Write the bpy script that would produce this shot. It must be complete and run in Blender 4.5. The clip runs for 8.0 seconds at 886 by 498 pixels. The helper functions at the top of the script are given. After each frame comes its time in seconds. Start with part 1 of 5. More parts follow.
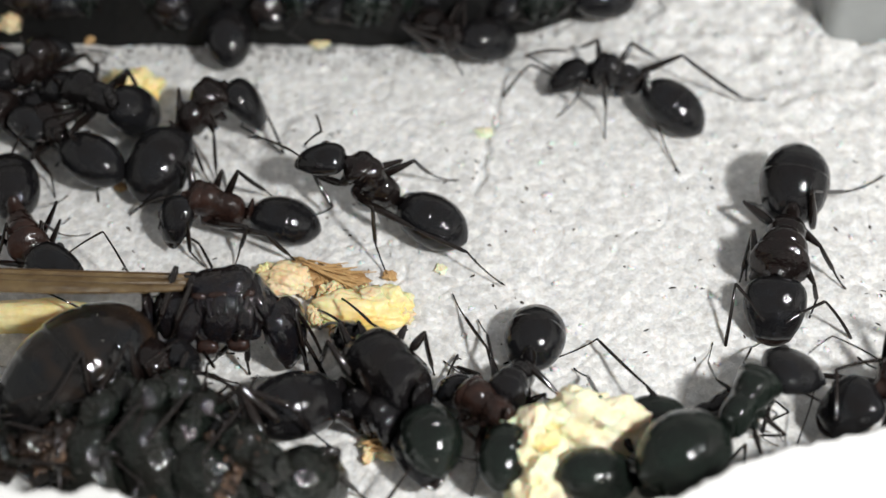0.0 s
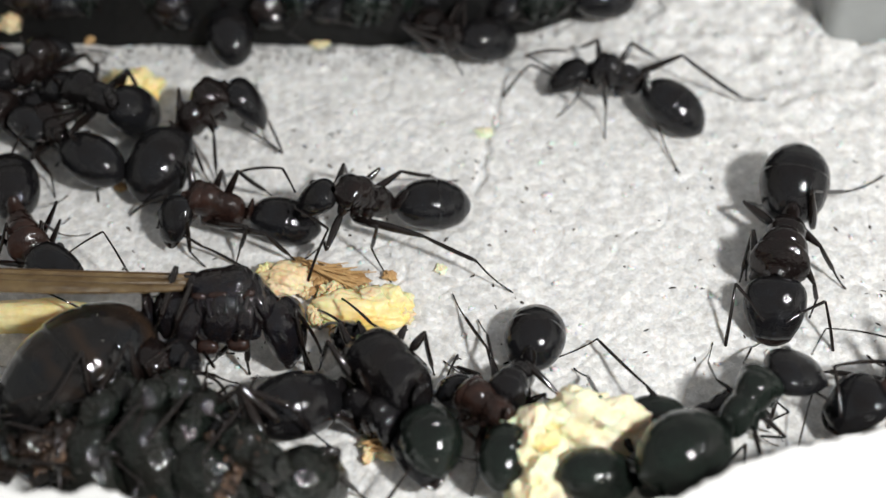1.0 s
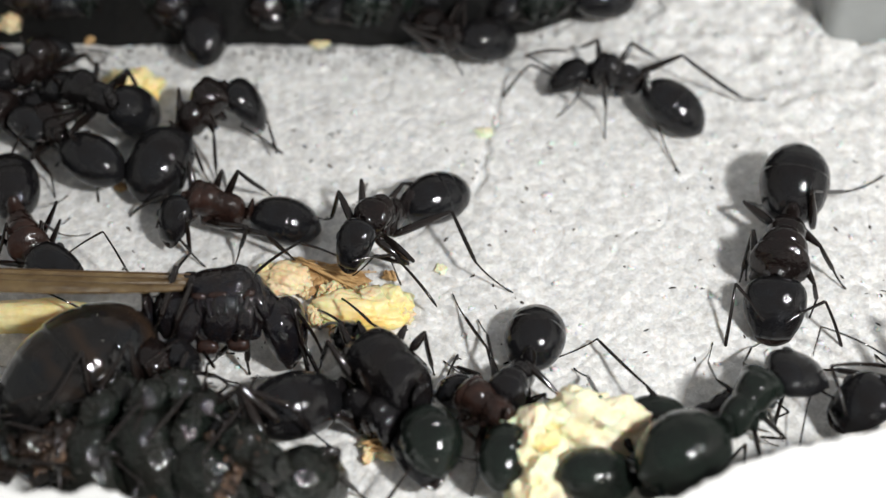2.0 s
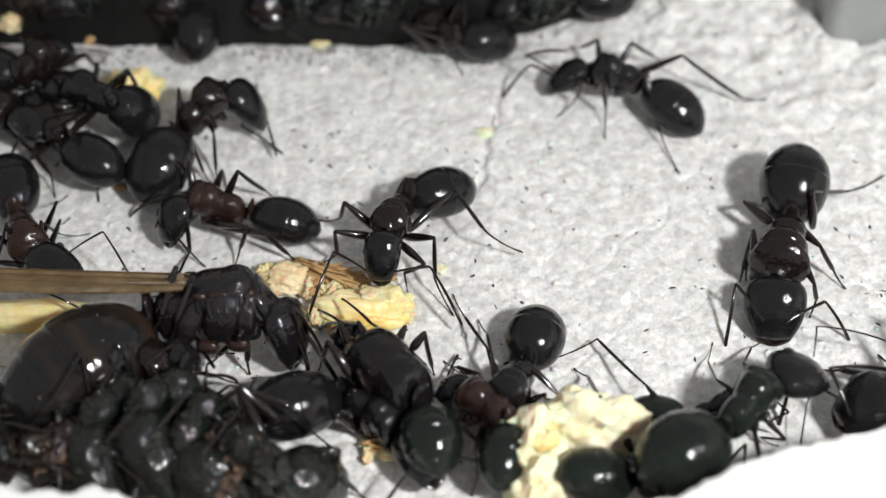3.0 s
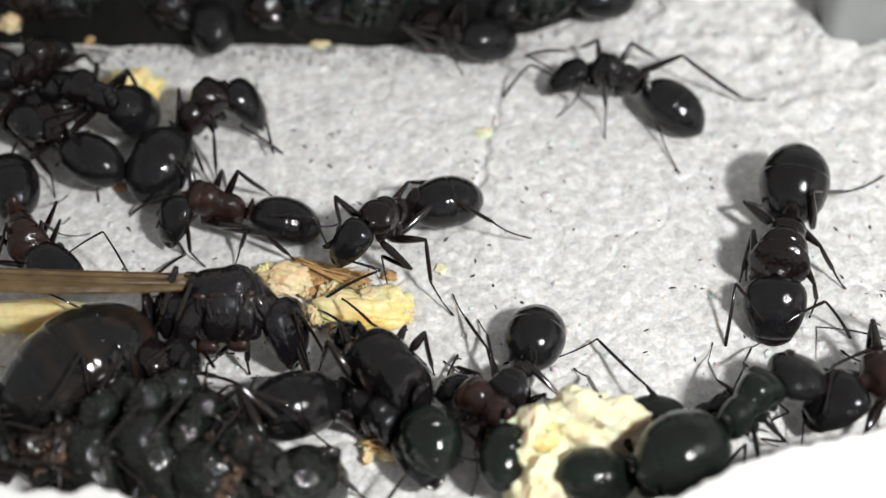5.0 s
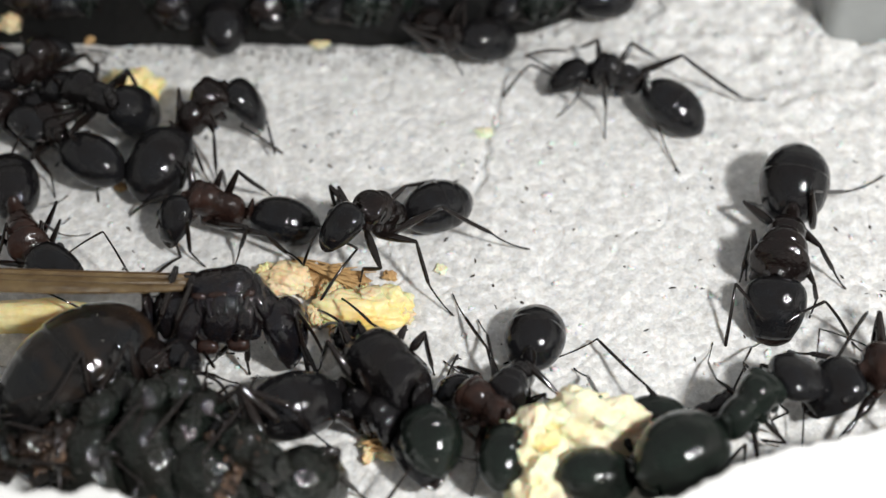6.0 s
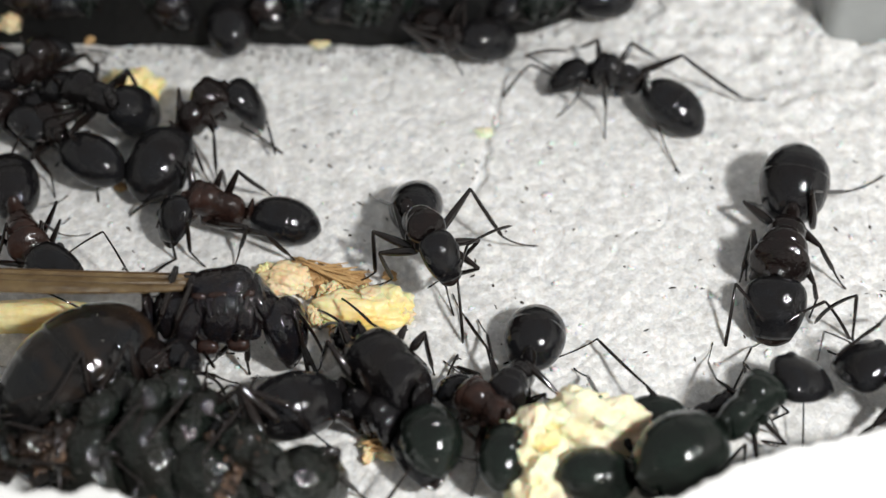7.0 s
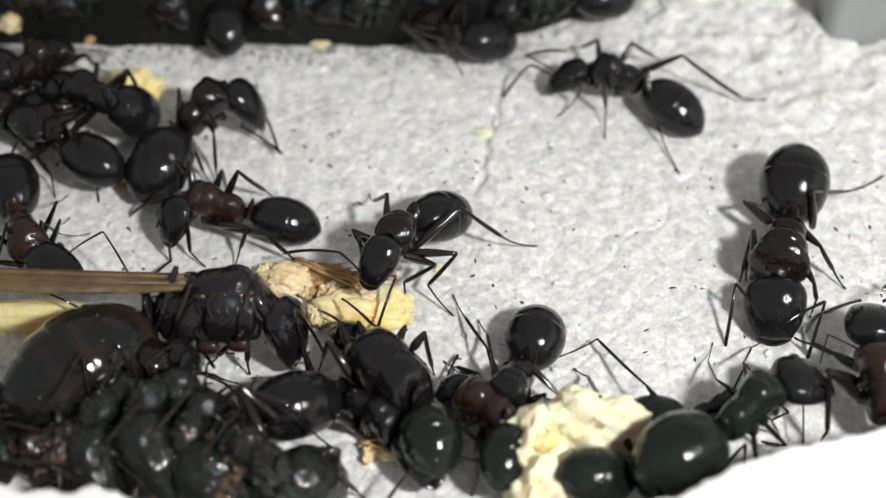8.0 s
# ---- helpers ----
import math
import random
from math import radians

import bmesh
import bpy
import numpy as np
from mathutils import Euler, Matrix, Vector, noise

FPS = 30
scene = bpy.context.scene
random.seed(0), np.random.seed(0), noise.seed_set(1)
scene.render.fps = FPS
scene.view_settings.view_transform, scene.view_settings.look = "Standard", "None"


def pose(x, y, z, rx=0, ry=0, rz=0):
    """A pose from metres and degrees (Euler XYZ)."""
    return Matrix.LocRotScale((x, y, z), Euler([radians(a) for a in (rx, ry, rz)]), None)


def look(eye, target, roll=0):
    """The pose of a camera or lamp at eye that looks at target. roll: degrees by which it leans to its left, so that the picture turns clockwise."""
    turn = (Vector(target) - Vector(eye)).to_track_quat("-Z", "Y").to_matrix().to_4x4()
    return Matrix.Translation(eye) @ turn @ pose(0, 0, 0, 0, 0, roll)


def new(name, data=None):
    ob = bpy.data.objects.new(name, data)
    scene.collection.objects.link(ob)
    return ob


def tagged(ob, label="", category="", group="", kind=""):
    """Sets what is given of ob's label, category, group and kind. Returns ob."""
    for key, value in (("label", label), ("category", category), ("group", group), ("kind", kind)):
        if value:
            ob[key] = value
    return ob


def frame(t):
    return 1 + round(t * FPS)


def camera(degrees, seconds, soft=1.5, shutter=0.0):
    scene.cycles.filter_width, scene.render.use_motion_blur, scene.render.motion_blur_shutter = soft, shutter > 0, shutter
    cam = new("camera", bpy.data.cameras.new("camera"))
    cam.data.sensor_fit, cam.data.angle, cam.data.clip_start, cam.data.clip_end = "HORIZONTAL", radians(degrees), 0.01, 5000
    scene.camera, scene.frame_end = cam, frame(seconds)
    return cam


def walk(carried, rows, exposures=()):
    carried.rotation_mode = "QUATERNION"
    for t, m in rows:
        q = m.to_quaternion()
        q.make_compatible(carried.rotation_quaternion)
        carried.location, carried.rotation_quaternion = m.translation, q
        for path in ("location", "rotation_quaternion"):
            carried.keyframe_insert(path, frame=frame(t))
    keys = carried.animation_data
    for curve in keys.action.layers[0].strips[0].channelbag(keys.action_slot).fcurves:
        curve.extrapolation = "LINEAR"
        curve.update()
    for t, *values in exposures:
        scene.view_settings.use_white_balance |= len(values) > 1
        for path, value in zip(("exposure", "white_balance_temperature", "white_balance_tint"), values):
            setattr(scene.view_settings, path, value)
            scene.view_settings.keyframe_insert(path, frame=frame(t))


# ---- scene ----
cam = camera(32, 8.0, soft=1.4)
MM = 0.001
EYE = (0.0, -43.71 * MM, 52.09 * MM)
cam.data.dof.use_dof, cam.data.dof.focus_distance, cam.data.dof.aperture_fstop = True, 64.5 * MM, 38.0
walk(cam, [(0, look(EYE, (0, 0, 0))), (8, look(EYE, (0, 0, 0)))])

# ---- light: two small white diodes beside the lens, and the dim room ----
world = bpy.data.worlds.new("room")
scene.world = world
world.use_nodes = True
wn = world.node_tree
wn.nodes["Background"].inputs[0].default_value = (1.0, 1.0, 1.0, 1)
wn.nodes["Background"].inputs[1].default_value = 0.33
for k, (lx, ly, lz, watts) in enumerate(((42.2, -49.3, 72.2, 0.290), (50, -54, 83, 0.157))):
    lamp = bpy.data.lights.new("torch_diode", "POINT")
    lamp.energy, lamp.shadow_soft_size, lamp.color = watts, 4.5 * MM, (1.0, 1.0, 0.985)
    ob = new("torch_diode", lamp)
    ob.location = (lx * MM, ly * MM, lz * MM)
scene.view_settings.exposure = 0.0


# ---- materials ----
def mat(name, colour, rough, spec=0.5, vary=0.25, scale=300.0, bump=0.0, bump_scale=1500.0, second=None, transmission=0.0, mix_scale=None):
    m = bpy.data.materials.new(name)
    m.use_nodes = True
    nt = m.node_tree
    b = nt.nodes["Principled BSDF"]
    b.inputs["Roughness"].default_value = rough
    b.inputs["Specular IOR Level"].default_value = spec
    b.inputs["Transmission Weight"].default_value = transmission
    tc = nt.nodes.new("ShaderNodeTexCoord")
    big = nt.nodes.new("ShaderNodeTexNoise")
    big.inputs["Scale"].default_value = mix_scale or scale
    big.inputs["Detail"].default_value = 5
    big.inputs["Roughness"].default_value = 0.65
    nt.links.new(tc.outputs["Object"], big.inputs["Vector"])
    ramp = nt.nodes.new("ShaderNodeValToRGB")
    other = second or [c * (1 - vary) for c in colour]
    ramp.color_ramp.elements[0].position, ramp.color_ramp.elements[1].position = 0.36, 0.64
    ramp.color_ramp.elements[0].color = (*other, 1)
    ramp.color_ramp.elements[1].color = (*colour, 1)
    nt.links.new(big.outputs["Fac"], ramp.inputs["Fac"])
    fine = nt.nodes.new("ShaderNodeTexNoise")
    fine.inputs["Scale"].default_value = scale * 6
    fine.inputs["Detail"].default_value = 3
    nt.links.new(tc.outputs["Object"], fine.inputs["Vector"])
    span = nt.nodes.new("ShaderNodeMapRange")
    span.inputs["To Min"].default_value, span.inputs["To Max"].default_value = 1 - vary * 0.6, 1 + vary * 0.3
    nt.links.new(fine.outputs["Fac"], span.inputs["Value"])
    mul = nt.nodes.new("ShaderNodeVectorMath")
    mul.operation = "SCALE"
    nt.links.new(ramp.outputs["Color"], mul.inputs[0])
    nt.links.new(span.outputs["Result"], mul.inputs["Scale"])
    nt.links.new(mul.outputs["Vector"], b.inputs["Base Color"])
    if bump:
        bn = nt.nodes.new("ShaderNodeTexNoise")
        bn.inputs["Scale"].default_value = bump_scale
        bn.inputs["Detail"].default_value = 4
        nt.links.new(tc.outputs["Object"], bn.inputs["Vector"])
        bp = nt.nodes.new("ShaderNodeBump")
        bp.inputs["Strength"].default_value = bump
        bp.inputs["Distance"].default_value = 0.0001 if bump_scale > 100 else 0.012
        nt.links.new(bn.outputs["Fac"], bp.inputs["Height"])
        nt.links.new(bp.outputs["Normal"], b.inputs["Normal"])
    return m


def plaster():
    m = mat("plaster", (0.815, 0.81, 0.795), 0.65, 0.28, 0.2, 1500, second=(0.63, 0.62, 0.605), mix_scale=1500)
    nt = m.node_tree
    b = nt.nodes["Principled BSDF"]
    tc = next(n for n in nt.nodes if n.type == "TEX_COORD")
    old = b.inputs["Base Color"].links[0].from_socket
    heights = []
    for scale, weight in ((2500, 1.0), (5200, 0.6)):
        cell = nt.nodes.new("ShaderNodeTexVoronoi")
        cell.inputs["Scale"].default_value = scale
        nt.links.new(tc.outputs["Object"], cell.inputs["Vector"])
        lum = nt.nodes.new("ShaderNodeSeparateColor")
        nt.links.new(cell.outputs["Color"], lum.inputs["Color"])
        span = nt.nodes.new("ShaderNodeMapRange")
        span.inputs["To Min"].default_value, span.inputs["To Max"].default_value = 0.87, 1.075
        nt.links.new(lum.outputs["Red"], span.inputs["Value"])
        mul = nt.nodes.new("ShaderNodeVectorMath")
        mul.operation = "SCALE"
        nt.links.new(old, mul.inputs[0])
        nt.links.new(span.outputs["Result"], mul.inputs["Scale"])
        old = mul.outputs["Vector"]
        wt = nt.nodes.new("ShaderNodeMath")
        wt.operation = "MULTIPLY"
        wt.inputs[1].default_value = -weight
        nt.links.new(cell.outputs["Distance"], wt.inputs[0])
        heights.append(wt.outputs[0])
    b.inputs["Subsurface Weight"].default_value, b.inputs["Subsurface Scale"].default_value = 0.4, 0.35 * MM
    b.inputs["Subsurface Radius"].default_value = (1.0, 0.85, 0.7)
    nt.links.new(old, b.inputs["Base Color"])
    add = nt.nodes.new("ShaderNodeMath")
    nt.links.new(heights[0], add.inputs[0])
    nt.links.new(heights[1], add.inputs[1])
    bp = nt.nodes.new("ShaderNodeBump")
    bp.inputs["Strength"].default_value, bp.inputs["Distance"].default_value = 0.3, 0.00012
    nt.links.new(add.outputs[0], bp.inputs["Height"])
    nt.links.new(bp.outputs["Normal"], b.inputs["Normal"])
    return m


def banded():
    """The queen's dark abdomen, with paler brown between its plates."""
    m = mat("banded_chitin", (0.0092, 0.0104, 0.0118), 0.045, 0.34, 0.4, 3, 0.06, 7, second=(0.0112, 0.0100, 0.0092))
    nt = m.node_tree
    b = nt.nodes["Principled BSDF"]
    old = b.inputs["Base Color"].links[0].from_socket
    tc = next(n for n in nt.nodes if n.type == "TEX_COORD")
    sep = nt.nodes.new("ShaderNodeSeparateXYZ")
    nt.links.new(tc.outputs["Object"], sep.inputs[0])
    wob = nt.nodes.new("ShaderNodeTexNoise")
    wob.inputs["Scale"].default_value = 4.0
    nt.links.new(tc.outputs["Object"], wob.inputs["Vector"])
    add = nt.nodes.new("ShaderNodeMath")
    add.operation = "MULTIPLY_ADD"
    add.inputs[1].default_value = 0.33
    nt.links.new(wob.outputs["Fac"], add.inputs[0])
    nt.links.new(sep.outputs["X"], add.inputs[2])
    ramp = nt.nodes.new("ShaderNodeValToRGB")
    cr = ramp.color_ramp
    cr.elements[0].position, cr.elements[0].color = 0.15, (0, 0, 0, 1)
    cr.elements[1].position, cr.elements[1].color = 0.24, (0.7, 0.7, 0.7, 1)
    for pos, v in ((0.36, 0.0), (0.46, 0.0), (0.54, 0.4), (0.63, 0.0), (0.72, 0.0), (0.77, 0.25), (0.83, 0.0)):
        e = cr.elements.new(pos)
        e.color = (v, v, v, 1)
    nt.links.new(add.outputs[0], ramp.inputs["Fac"])
    mix = nt.nodes.new("ShaderNodeMix")
    mix.data_type = "RGBA"
    nt.links.new(ramp.outputs["Color"], mix.inputs["Factor"])
    nt.links.new(old, mix.inputs["A"])
    mix.inputs["B"].default_value = (0.042, 0.024, 0.014, 1)
    nt.links.new(mix.outputs["Result"], b.inputs["Base Color"])
    return m


PLASTER = plaster()
BANDED = banded()
GRAIN = mat("plaster_grain", (0.74, 0.735, 0.72), 0.8, 0.08, 0.1, 1500, 0.3, 5000, second=(0.66, 0.65, 0.635))
GRAIN.node_tree.nodes["Principled BSDF"].inputs["Subsurface Weight"].default_value = 0.4
GRAIN.node_tree.nodes["Principled BSDF"].inputs["Subsurface Scale"].default_value = 0.3 * MM
# Near-black colour stands in for the shade under the overhang at the back.
RECESS_SHADE = mat("dark_recess_shade", (0.0066, 0.0064, 0.0062), 0.55, 0.25, 0.6, 300, 0.9, 2200, second=(0.0038, 0.0038, 0.0038))
BLACK = mat("black_chitin", (0.0098, 0.0102, 0.0116), 0.10, 0.36, 0.5, 3, 0.06, 14, second=(0.0078, 0.0066, 0.0066))
# Black chitin with the green of the lamp haze put into its colour.
HAZE_GREEN = mat("haze_tinted_chitin", (0.0090, 0.0140, 0.0108), 0.10, 0.36, 0.5, 3, 0.06, 13, second=(0.0072, 0.0086, 0.0074))
BROWN = mat("brown_chitin", (0.031, 0.0148, 0.0108), 0.17, 0.36, 0.4, 3, 0.12, 10, second=(0.0140, 0.0088, 0.0078))
DARKBROWN = mat("dark_brown_chitin", (0.0110, 0.0068, 0.0060), 0.09, 0.40, 0.4, 3, 0.10, 7, second=(0.0068, 0.0056, 0.0055))
BLACKTHORAX = mat("satin_black_chitin", (0.0075, 0.0072, 0.0082), 0.07, 0.42, 0.4, 3, 0.11, 7, second=(0.0074, 0.0060, 0.0058))
LIMB = mat("limb_chitin", (0.0125, 0.0084, 0.0070), 0.10, 0.55, 0.4, 900, 0.0, 9000, second=(0.0080, 0.0064, 0.0060))
QUEENTHORAX = mat("queen_thorax_chitin", (0.0058, 0.0064, 0.0090), 0.05, 0.5, 0.4, 4, 0.12, 5, second=(0.0105, 0.0070, 0.0062))
# This colour carries the same green haze tint.
HEAPBLACK = mat("wet_wrinkled_chitin", (0.0092, 0.0128, 0.0104), 0.055, 0.42, 0.5, 5, 0.22, 6, second=(0.0112, 0.0102, 0.0086), mix_scale=2.4)
HEAPBROWN = mat("wrinkled_brown_chitin", (0.030, 0.0180, 0.0130), 0.12, 0.42, 0.5, 5, 0.4, 5, second=(0.0125, 0.0100, 0.0088), mix_scale=2.0)
JAW = mat("jaw_chitin", (0.0130, 0.0080, 0.0068), 0.14, 0.6, 0.4, 5)
REFUSE = mat("damp_brown_refuse", (0.105, 0.056, 0.030), 0.22, 0.5, 0.5, 900, 0.6, 2600, second=(0.011, 0.008, 0.006), mix_scale=1100)
EYEM = mat("eye_facets", (0.006, 0.006, 0.007), 0.3, 0.6, 0.3, 9, 0.4, 90)
CRUMB = mat("yellow_crumb", (0.84, 0.60, 0.17), 0.42, 0.4, 0.2, 700, 0.5, 2600, second=(0.86, 0.76, 0.46), mix_scale=300)
CRUST = mat("bread_crust", (0.80, 0.67, 0.44), 0.6, 0.4, 0.3, 900, 0.7, 3000, second=(0.70, 0.50, 0.27), mix_scale=600)
PALE = mat("pale_crumb", (0.86, 0.81, 0.63), 0.7, 0.25, 0.2, 900, 1.0, 3600, second=(0.80, 0.70, 0.43), mix_scale=420)
# Smoother and lighter than PLASTER: the rim's overexposure is put into its colour.
RIM_OVEREXPOSED = mat("overexposed_rim_plaster", (0.86, 0.855, 0.84), 0.7, 0.3, 0.05, 500, 0.2, 2500)
for stuff in (CRUMB, CRUST, PALE):
    stuff.node_tree.nodes["Principled BSDF"].inputs["Subsurface Weight"].default_value = 0.4
    stuff.node_tree.nodes["Principled BSDF"].inputs["Subsurface Scale"].default_value = 0.7 * MM
HUSK = mat("husk_fibre", (0.58, 0.38, 0.17), 0.5, 0.4, 0.4, 1200, 0.5, 4000, second=(0.36, 0.20, 0.08), mix_scale=700)
WING = mat("wing_membrane", (0.52, 0.36, 0.17), 0.14, 0.5, 0.3, 500, 0.2, 900, second=(0.19, 0.11, 0.045), transmission=0.5)
VEIN = mat("wing_vein_chitin", (0.10, 0.058, 0.026), 0.3, 0.5, 0.3, 900)
PLASTIC = mat("grey_plastic", (0.30, 0.31, 0.305), 0.3, 0.5, 0.15, 200, 0.1, 900)
# Dust, whitened so that the flecks also stand in for small glints.
DUST_GLINT = mat("dust_glint_flecks", (0.40, 0.38, 0.34), 0.6, 0.4, 0.5, 900)
BOUNCE_WALL = mat("unseen_bounce_wall", (0.55, 0.545, 0.53), 0.8, 0.2, 0.06, 40)
GRIT = mat("brown_grit", (0.06, 0.030, 0.018), 0.5, 0.4, 0.5, 900)
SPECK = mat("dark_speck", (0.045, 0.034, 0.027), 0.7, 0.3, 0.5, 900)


# ---- mesh helpers ----
def smooth(me):
    me.polygons.foreach_set("use_smooth", [True] * len(me.polygons))
    return me


def mesh_of(name, verts, faces, material, flat=False):
    me = bpy.data.meshes.new(name)
    me.from_pydata([tuple(v) for v in verts], [], faces)
    me.materials.append(material)
    me.update()
    return me if flat else smooth(me)


def spline(rows, t):
    """A smooth value at t of rows (t, a, b, ...)."""
    if t <= rows[0][0]:
        return rows[0][1:]
    if t >= rows[-1][0]:
        return rows[-1][1:]
    k = max(i for i in range(len(rows)) if rows[i][0] <= t)
    p1, p2 = rows[k], rows[k + 1]
    p0, p3 = rows[max(k - 1, 0)], rows[min(k + 2, len(rows) - 1)]
    h = p2[0] - p1[0]
    u = (t - p1[0]) / h
    out = []
    for j in range(1, len(p1)):
        m1 = (p2[j] - p0[j]) / max(p2[0] - p0[0], 1e-6) * h
        m2 = (p3[j] - p1[j]) / max(p3[0] - p1[0], 1e-6) * h
        out.append((2 * u ** 3 - 3 * u ** 2 + 1) * p1[j] + (u ** 3 - 2 * u ** 2 + u) * m1 + (3 * u ** 2 - 2 * u ** 3) * p2[j] + (u ** 3 - u ** 2) * m2)
    return out


def loft(name, rows, material, sides=24, steps=24, ridge=(), squash=0.0, scale=1.0, deep=0.022, dent=0.0, boxy=1.0, flutes=0.0):
    """A closed body along X from rows of (x, half width, half height, z offset), with seams, dents and flutes."""
    verts, faces = [], []
    x0, x1 = rows[0][0], rows[-1][0]
    xs = [x0 + (x1 - x0) * (0.5 - 0.5 * math.cos(math.pi * i / steps)) for i in range(steps + 1)]
    for r in ridge:
        xs += [r - 0.008, r + 0.004]
    xs.sort()
    for x in xs:
        w, h, z = spline(rows, x)
        for r in ridge:
            if r <= x < r + 0.12:
                w, h = w * (1 - deep * (1 - (x - r) / 0.12)), h * (1 - deep * (1 - (x - r) / 0.12))
        for j in range(sides):
            a = 2 * math.pi * j / sides
            c, s = math.cos(a), math.sin(a)
            c, s = math.copysign(abs(c) ** boxy, c), math.copysign(abs(s) ** boxy, s)
            k = 1.0
            if dent:
                v = Vector((x * 3.2, c * 1.3, s * 1.3))
                k += dent * (noise.noise(v * 1.6) + 0.7 * noise.noise(v * 3.7) + 0.4 * noise.noise(v * 7.5))
            if flutes and s > 0:
                k += flutes * math.cos(10 * a) * math.sin(math.pi * min(max((x - x0) / (x1 - x0), 0), 1))
            c, s = c * k, s * k
            verts.append((x * scale, max(w, 0.004) * c * scale, (max(h, 0.004) * (s if s > 0 else s * (1 - squash)) + z) * scale))
    n = len(xs)
    for i in range(n - 1):
        for j in range(sides):
            k = (j + 1) % sides
            faces.append((i * sides + j, (i + 1) * sides + j, (i + 1) * sides + k, i * sides + k)[::-1])
    faces.append(tuple(range(sides))[::-1][::-1])
    faces.append(tuple(range((n - 1) * sides, n * sides))[::-1])
    return mesh_of(name, verts, faces, material)


def part(name, me, parent, m=None, label=""):
    ob = new(name, me)
    ob.parent = parent
    if m is not None:
        ob.matrix_basis = m
    return tagged(ob, label) if label else ob


CACHE = {}


def cached(key, make):
    if key not in CACHE:
        CACHE[key] = make()
    return CACHE[key]


# ---- the floor ----
def floor_mm(x, y):
    """Height of the plaster floor, in millimetres."""
    v = Vector((x, y, 3.3))
    z = 0.10 * noise.noise(v * 0.35) + 0.055 * noise.noise(v * 1.1) + 0.025 * noise.noise(v * 2.6)
    far = max(0.0, min(1.0, (x - 5.0) / 12.0)) * max(0.0, min(1.0, (y - 5.0) / 9.0))
    z += far * (0.55 * noise.noise(v * 0.45 + Vector((5, 1, 0))) + 0.28 * noise.noise(v * 1.1) - 0.7 * max(0.0, noise.noise(v * 0.9 + Vector((2, 7, 0))) - 0.25)) - far * 0.45 * max(0.0, noise.noise(v * 2.1) - 0.15) + 0.6 * max(0.0, (y - 11) / 10) * max(0.0, min(1.0, (x - 4.0) / 6.0))
    return z


def grid_mesh(name, xs, ys, height, material):
    verts = [(x * MM, y * MM, height(x, y) * MM) for y in ys for x in xs]
    nx = len(xs)
    faces = [(j * nx + i, j * nx + i + 1, (j + 1) * nx + i + 1, (j + 1) * nx + i) for j in range(len(ys) - 1) for i in range(nx - 1)]
    return mesh_of(name, verts, faces, material)


def floor_fine(x, y):
    v = Vector((x, y, 3.3))
    crack = abs(noise.noise(Vector((x * 0.22 + 4.0, y * 0.22, 9.1))))
    return floor_mm(x, y) + 0.06 * (0.5 - noise.voronoi(v * 1.3)[0][0]) + 0.04 * (0.5 - noise.voronoi(v * 2.9)[0][0]) + 0.022 * noise.noise(v * 6.0) - 0.1 * max(0.0, 1 - crack / 0.012) - 0.34 * max(0.0, 1 - abs(x - 1.9 - 0.2 * (y - 5.5) - 0.35 * noise.noise(Vector((y * 0.8, 1, 1)))) / 0.26) * max(0.0, min(1.0, (y - 2.8) / 1.5, (10.5 - y) / 1.5)) * (0.7 + 0.5 * noise.noise(v * 1.5))


def spread(a, b, step):
    return [a + (b - a) * i / round((b - a) / step) for i in range(round((b - a) / step) + 1)]


floor = new("floor", grid_mesh("floor", spread(-27, 27, 0.1), spread(-18.5, 21, 0.1), floor_fine, PLASTER))
tagged(floor, "rough white plaster floor of the nest chamber", "floor", kind="structure")


def grains(count, seed):
    """Loose crumbs of plaster, half sunk in the floor."""
    rnd = random.Random(seed)
    ball = bmesh.new()
    bmesh.ops.create_icosphere(ball, subdivisions=2, radius=1.0)
    unit = [v.co.copy() for v in ball.verts]
    tris = [tuple(v.index for v in f.verts) for f in ball.faces]
    ball.free()
    verts, faces = [], []
    for _ in range(count):
        x, y = rnd.uniform(-17, 22), rnd.uniform(-9, 15)
        if noise.noise(Vector((x * 0.5, y * 0.5, 2))) + 0.25 < rnd.random() - 0.45:
            continue
        r = 0.04 + 0.13 * rnd.random() ** 2
        z = floor_mm(x, y) - r * 0.15
        n, o = len(verts), rnd.uniform(0, 90)
        sx, sy, sz = rnd.uniform(0.8, 1.5), rnd.uniform(0.8, 1.4), rnd.uniform(0.5, 0.9)
        for p in unit:
            k = r * (1 + 0.9 * noise.noise(p * 1.3 + Vector((o, 0, 0))))
            verts.append(((x + p.x * sx * k) * MM, (y + p.y * sy * k) * MM, (z + p.z * sz * k) * MM))
        faces += [tuple(n + i for i in t) for t in tris]
    ob = new("plaster_grains", mesh_of("plaster_grains", verts, faces, GRAIN))
    tagged(ob, "loose white plaster crumbs on the chamber floor", "plaster grains", kind="stuff")


grains(750, 21)


def slab(name, label, x0, x1, y0, y1, z0, z1):
    v = [(x * MM, y * MM, z * MM) for z in (z0, z1) for y in (y0, y1) for x in (x0, x1)]
    f = [(0, 2, 3, 1), (4, 5, 7, 6), (0, 1, 5, 4), (2, 6, 7, 3), (0, 4, 6, 2), (1, 3, 7, 5)]
    tagged(new(name, mesh_of(name, v, f, BOUNCE_WALL, True)), label, "nest wall" if name != "ground" else "nest base", kind="structure")


# unseen white walls and base, open at the top, added to bounce light and close the place around
slab("ground", "unseen white base added to bounce light", -126, 126, -166, 106, -6, -2.5)
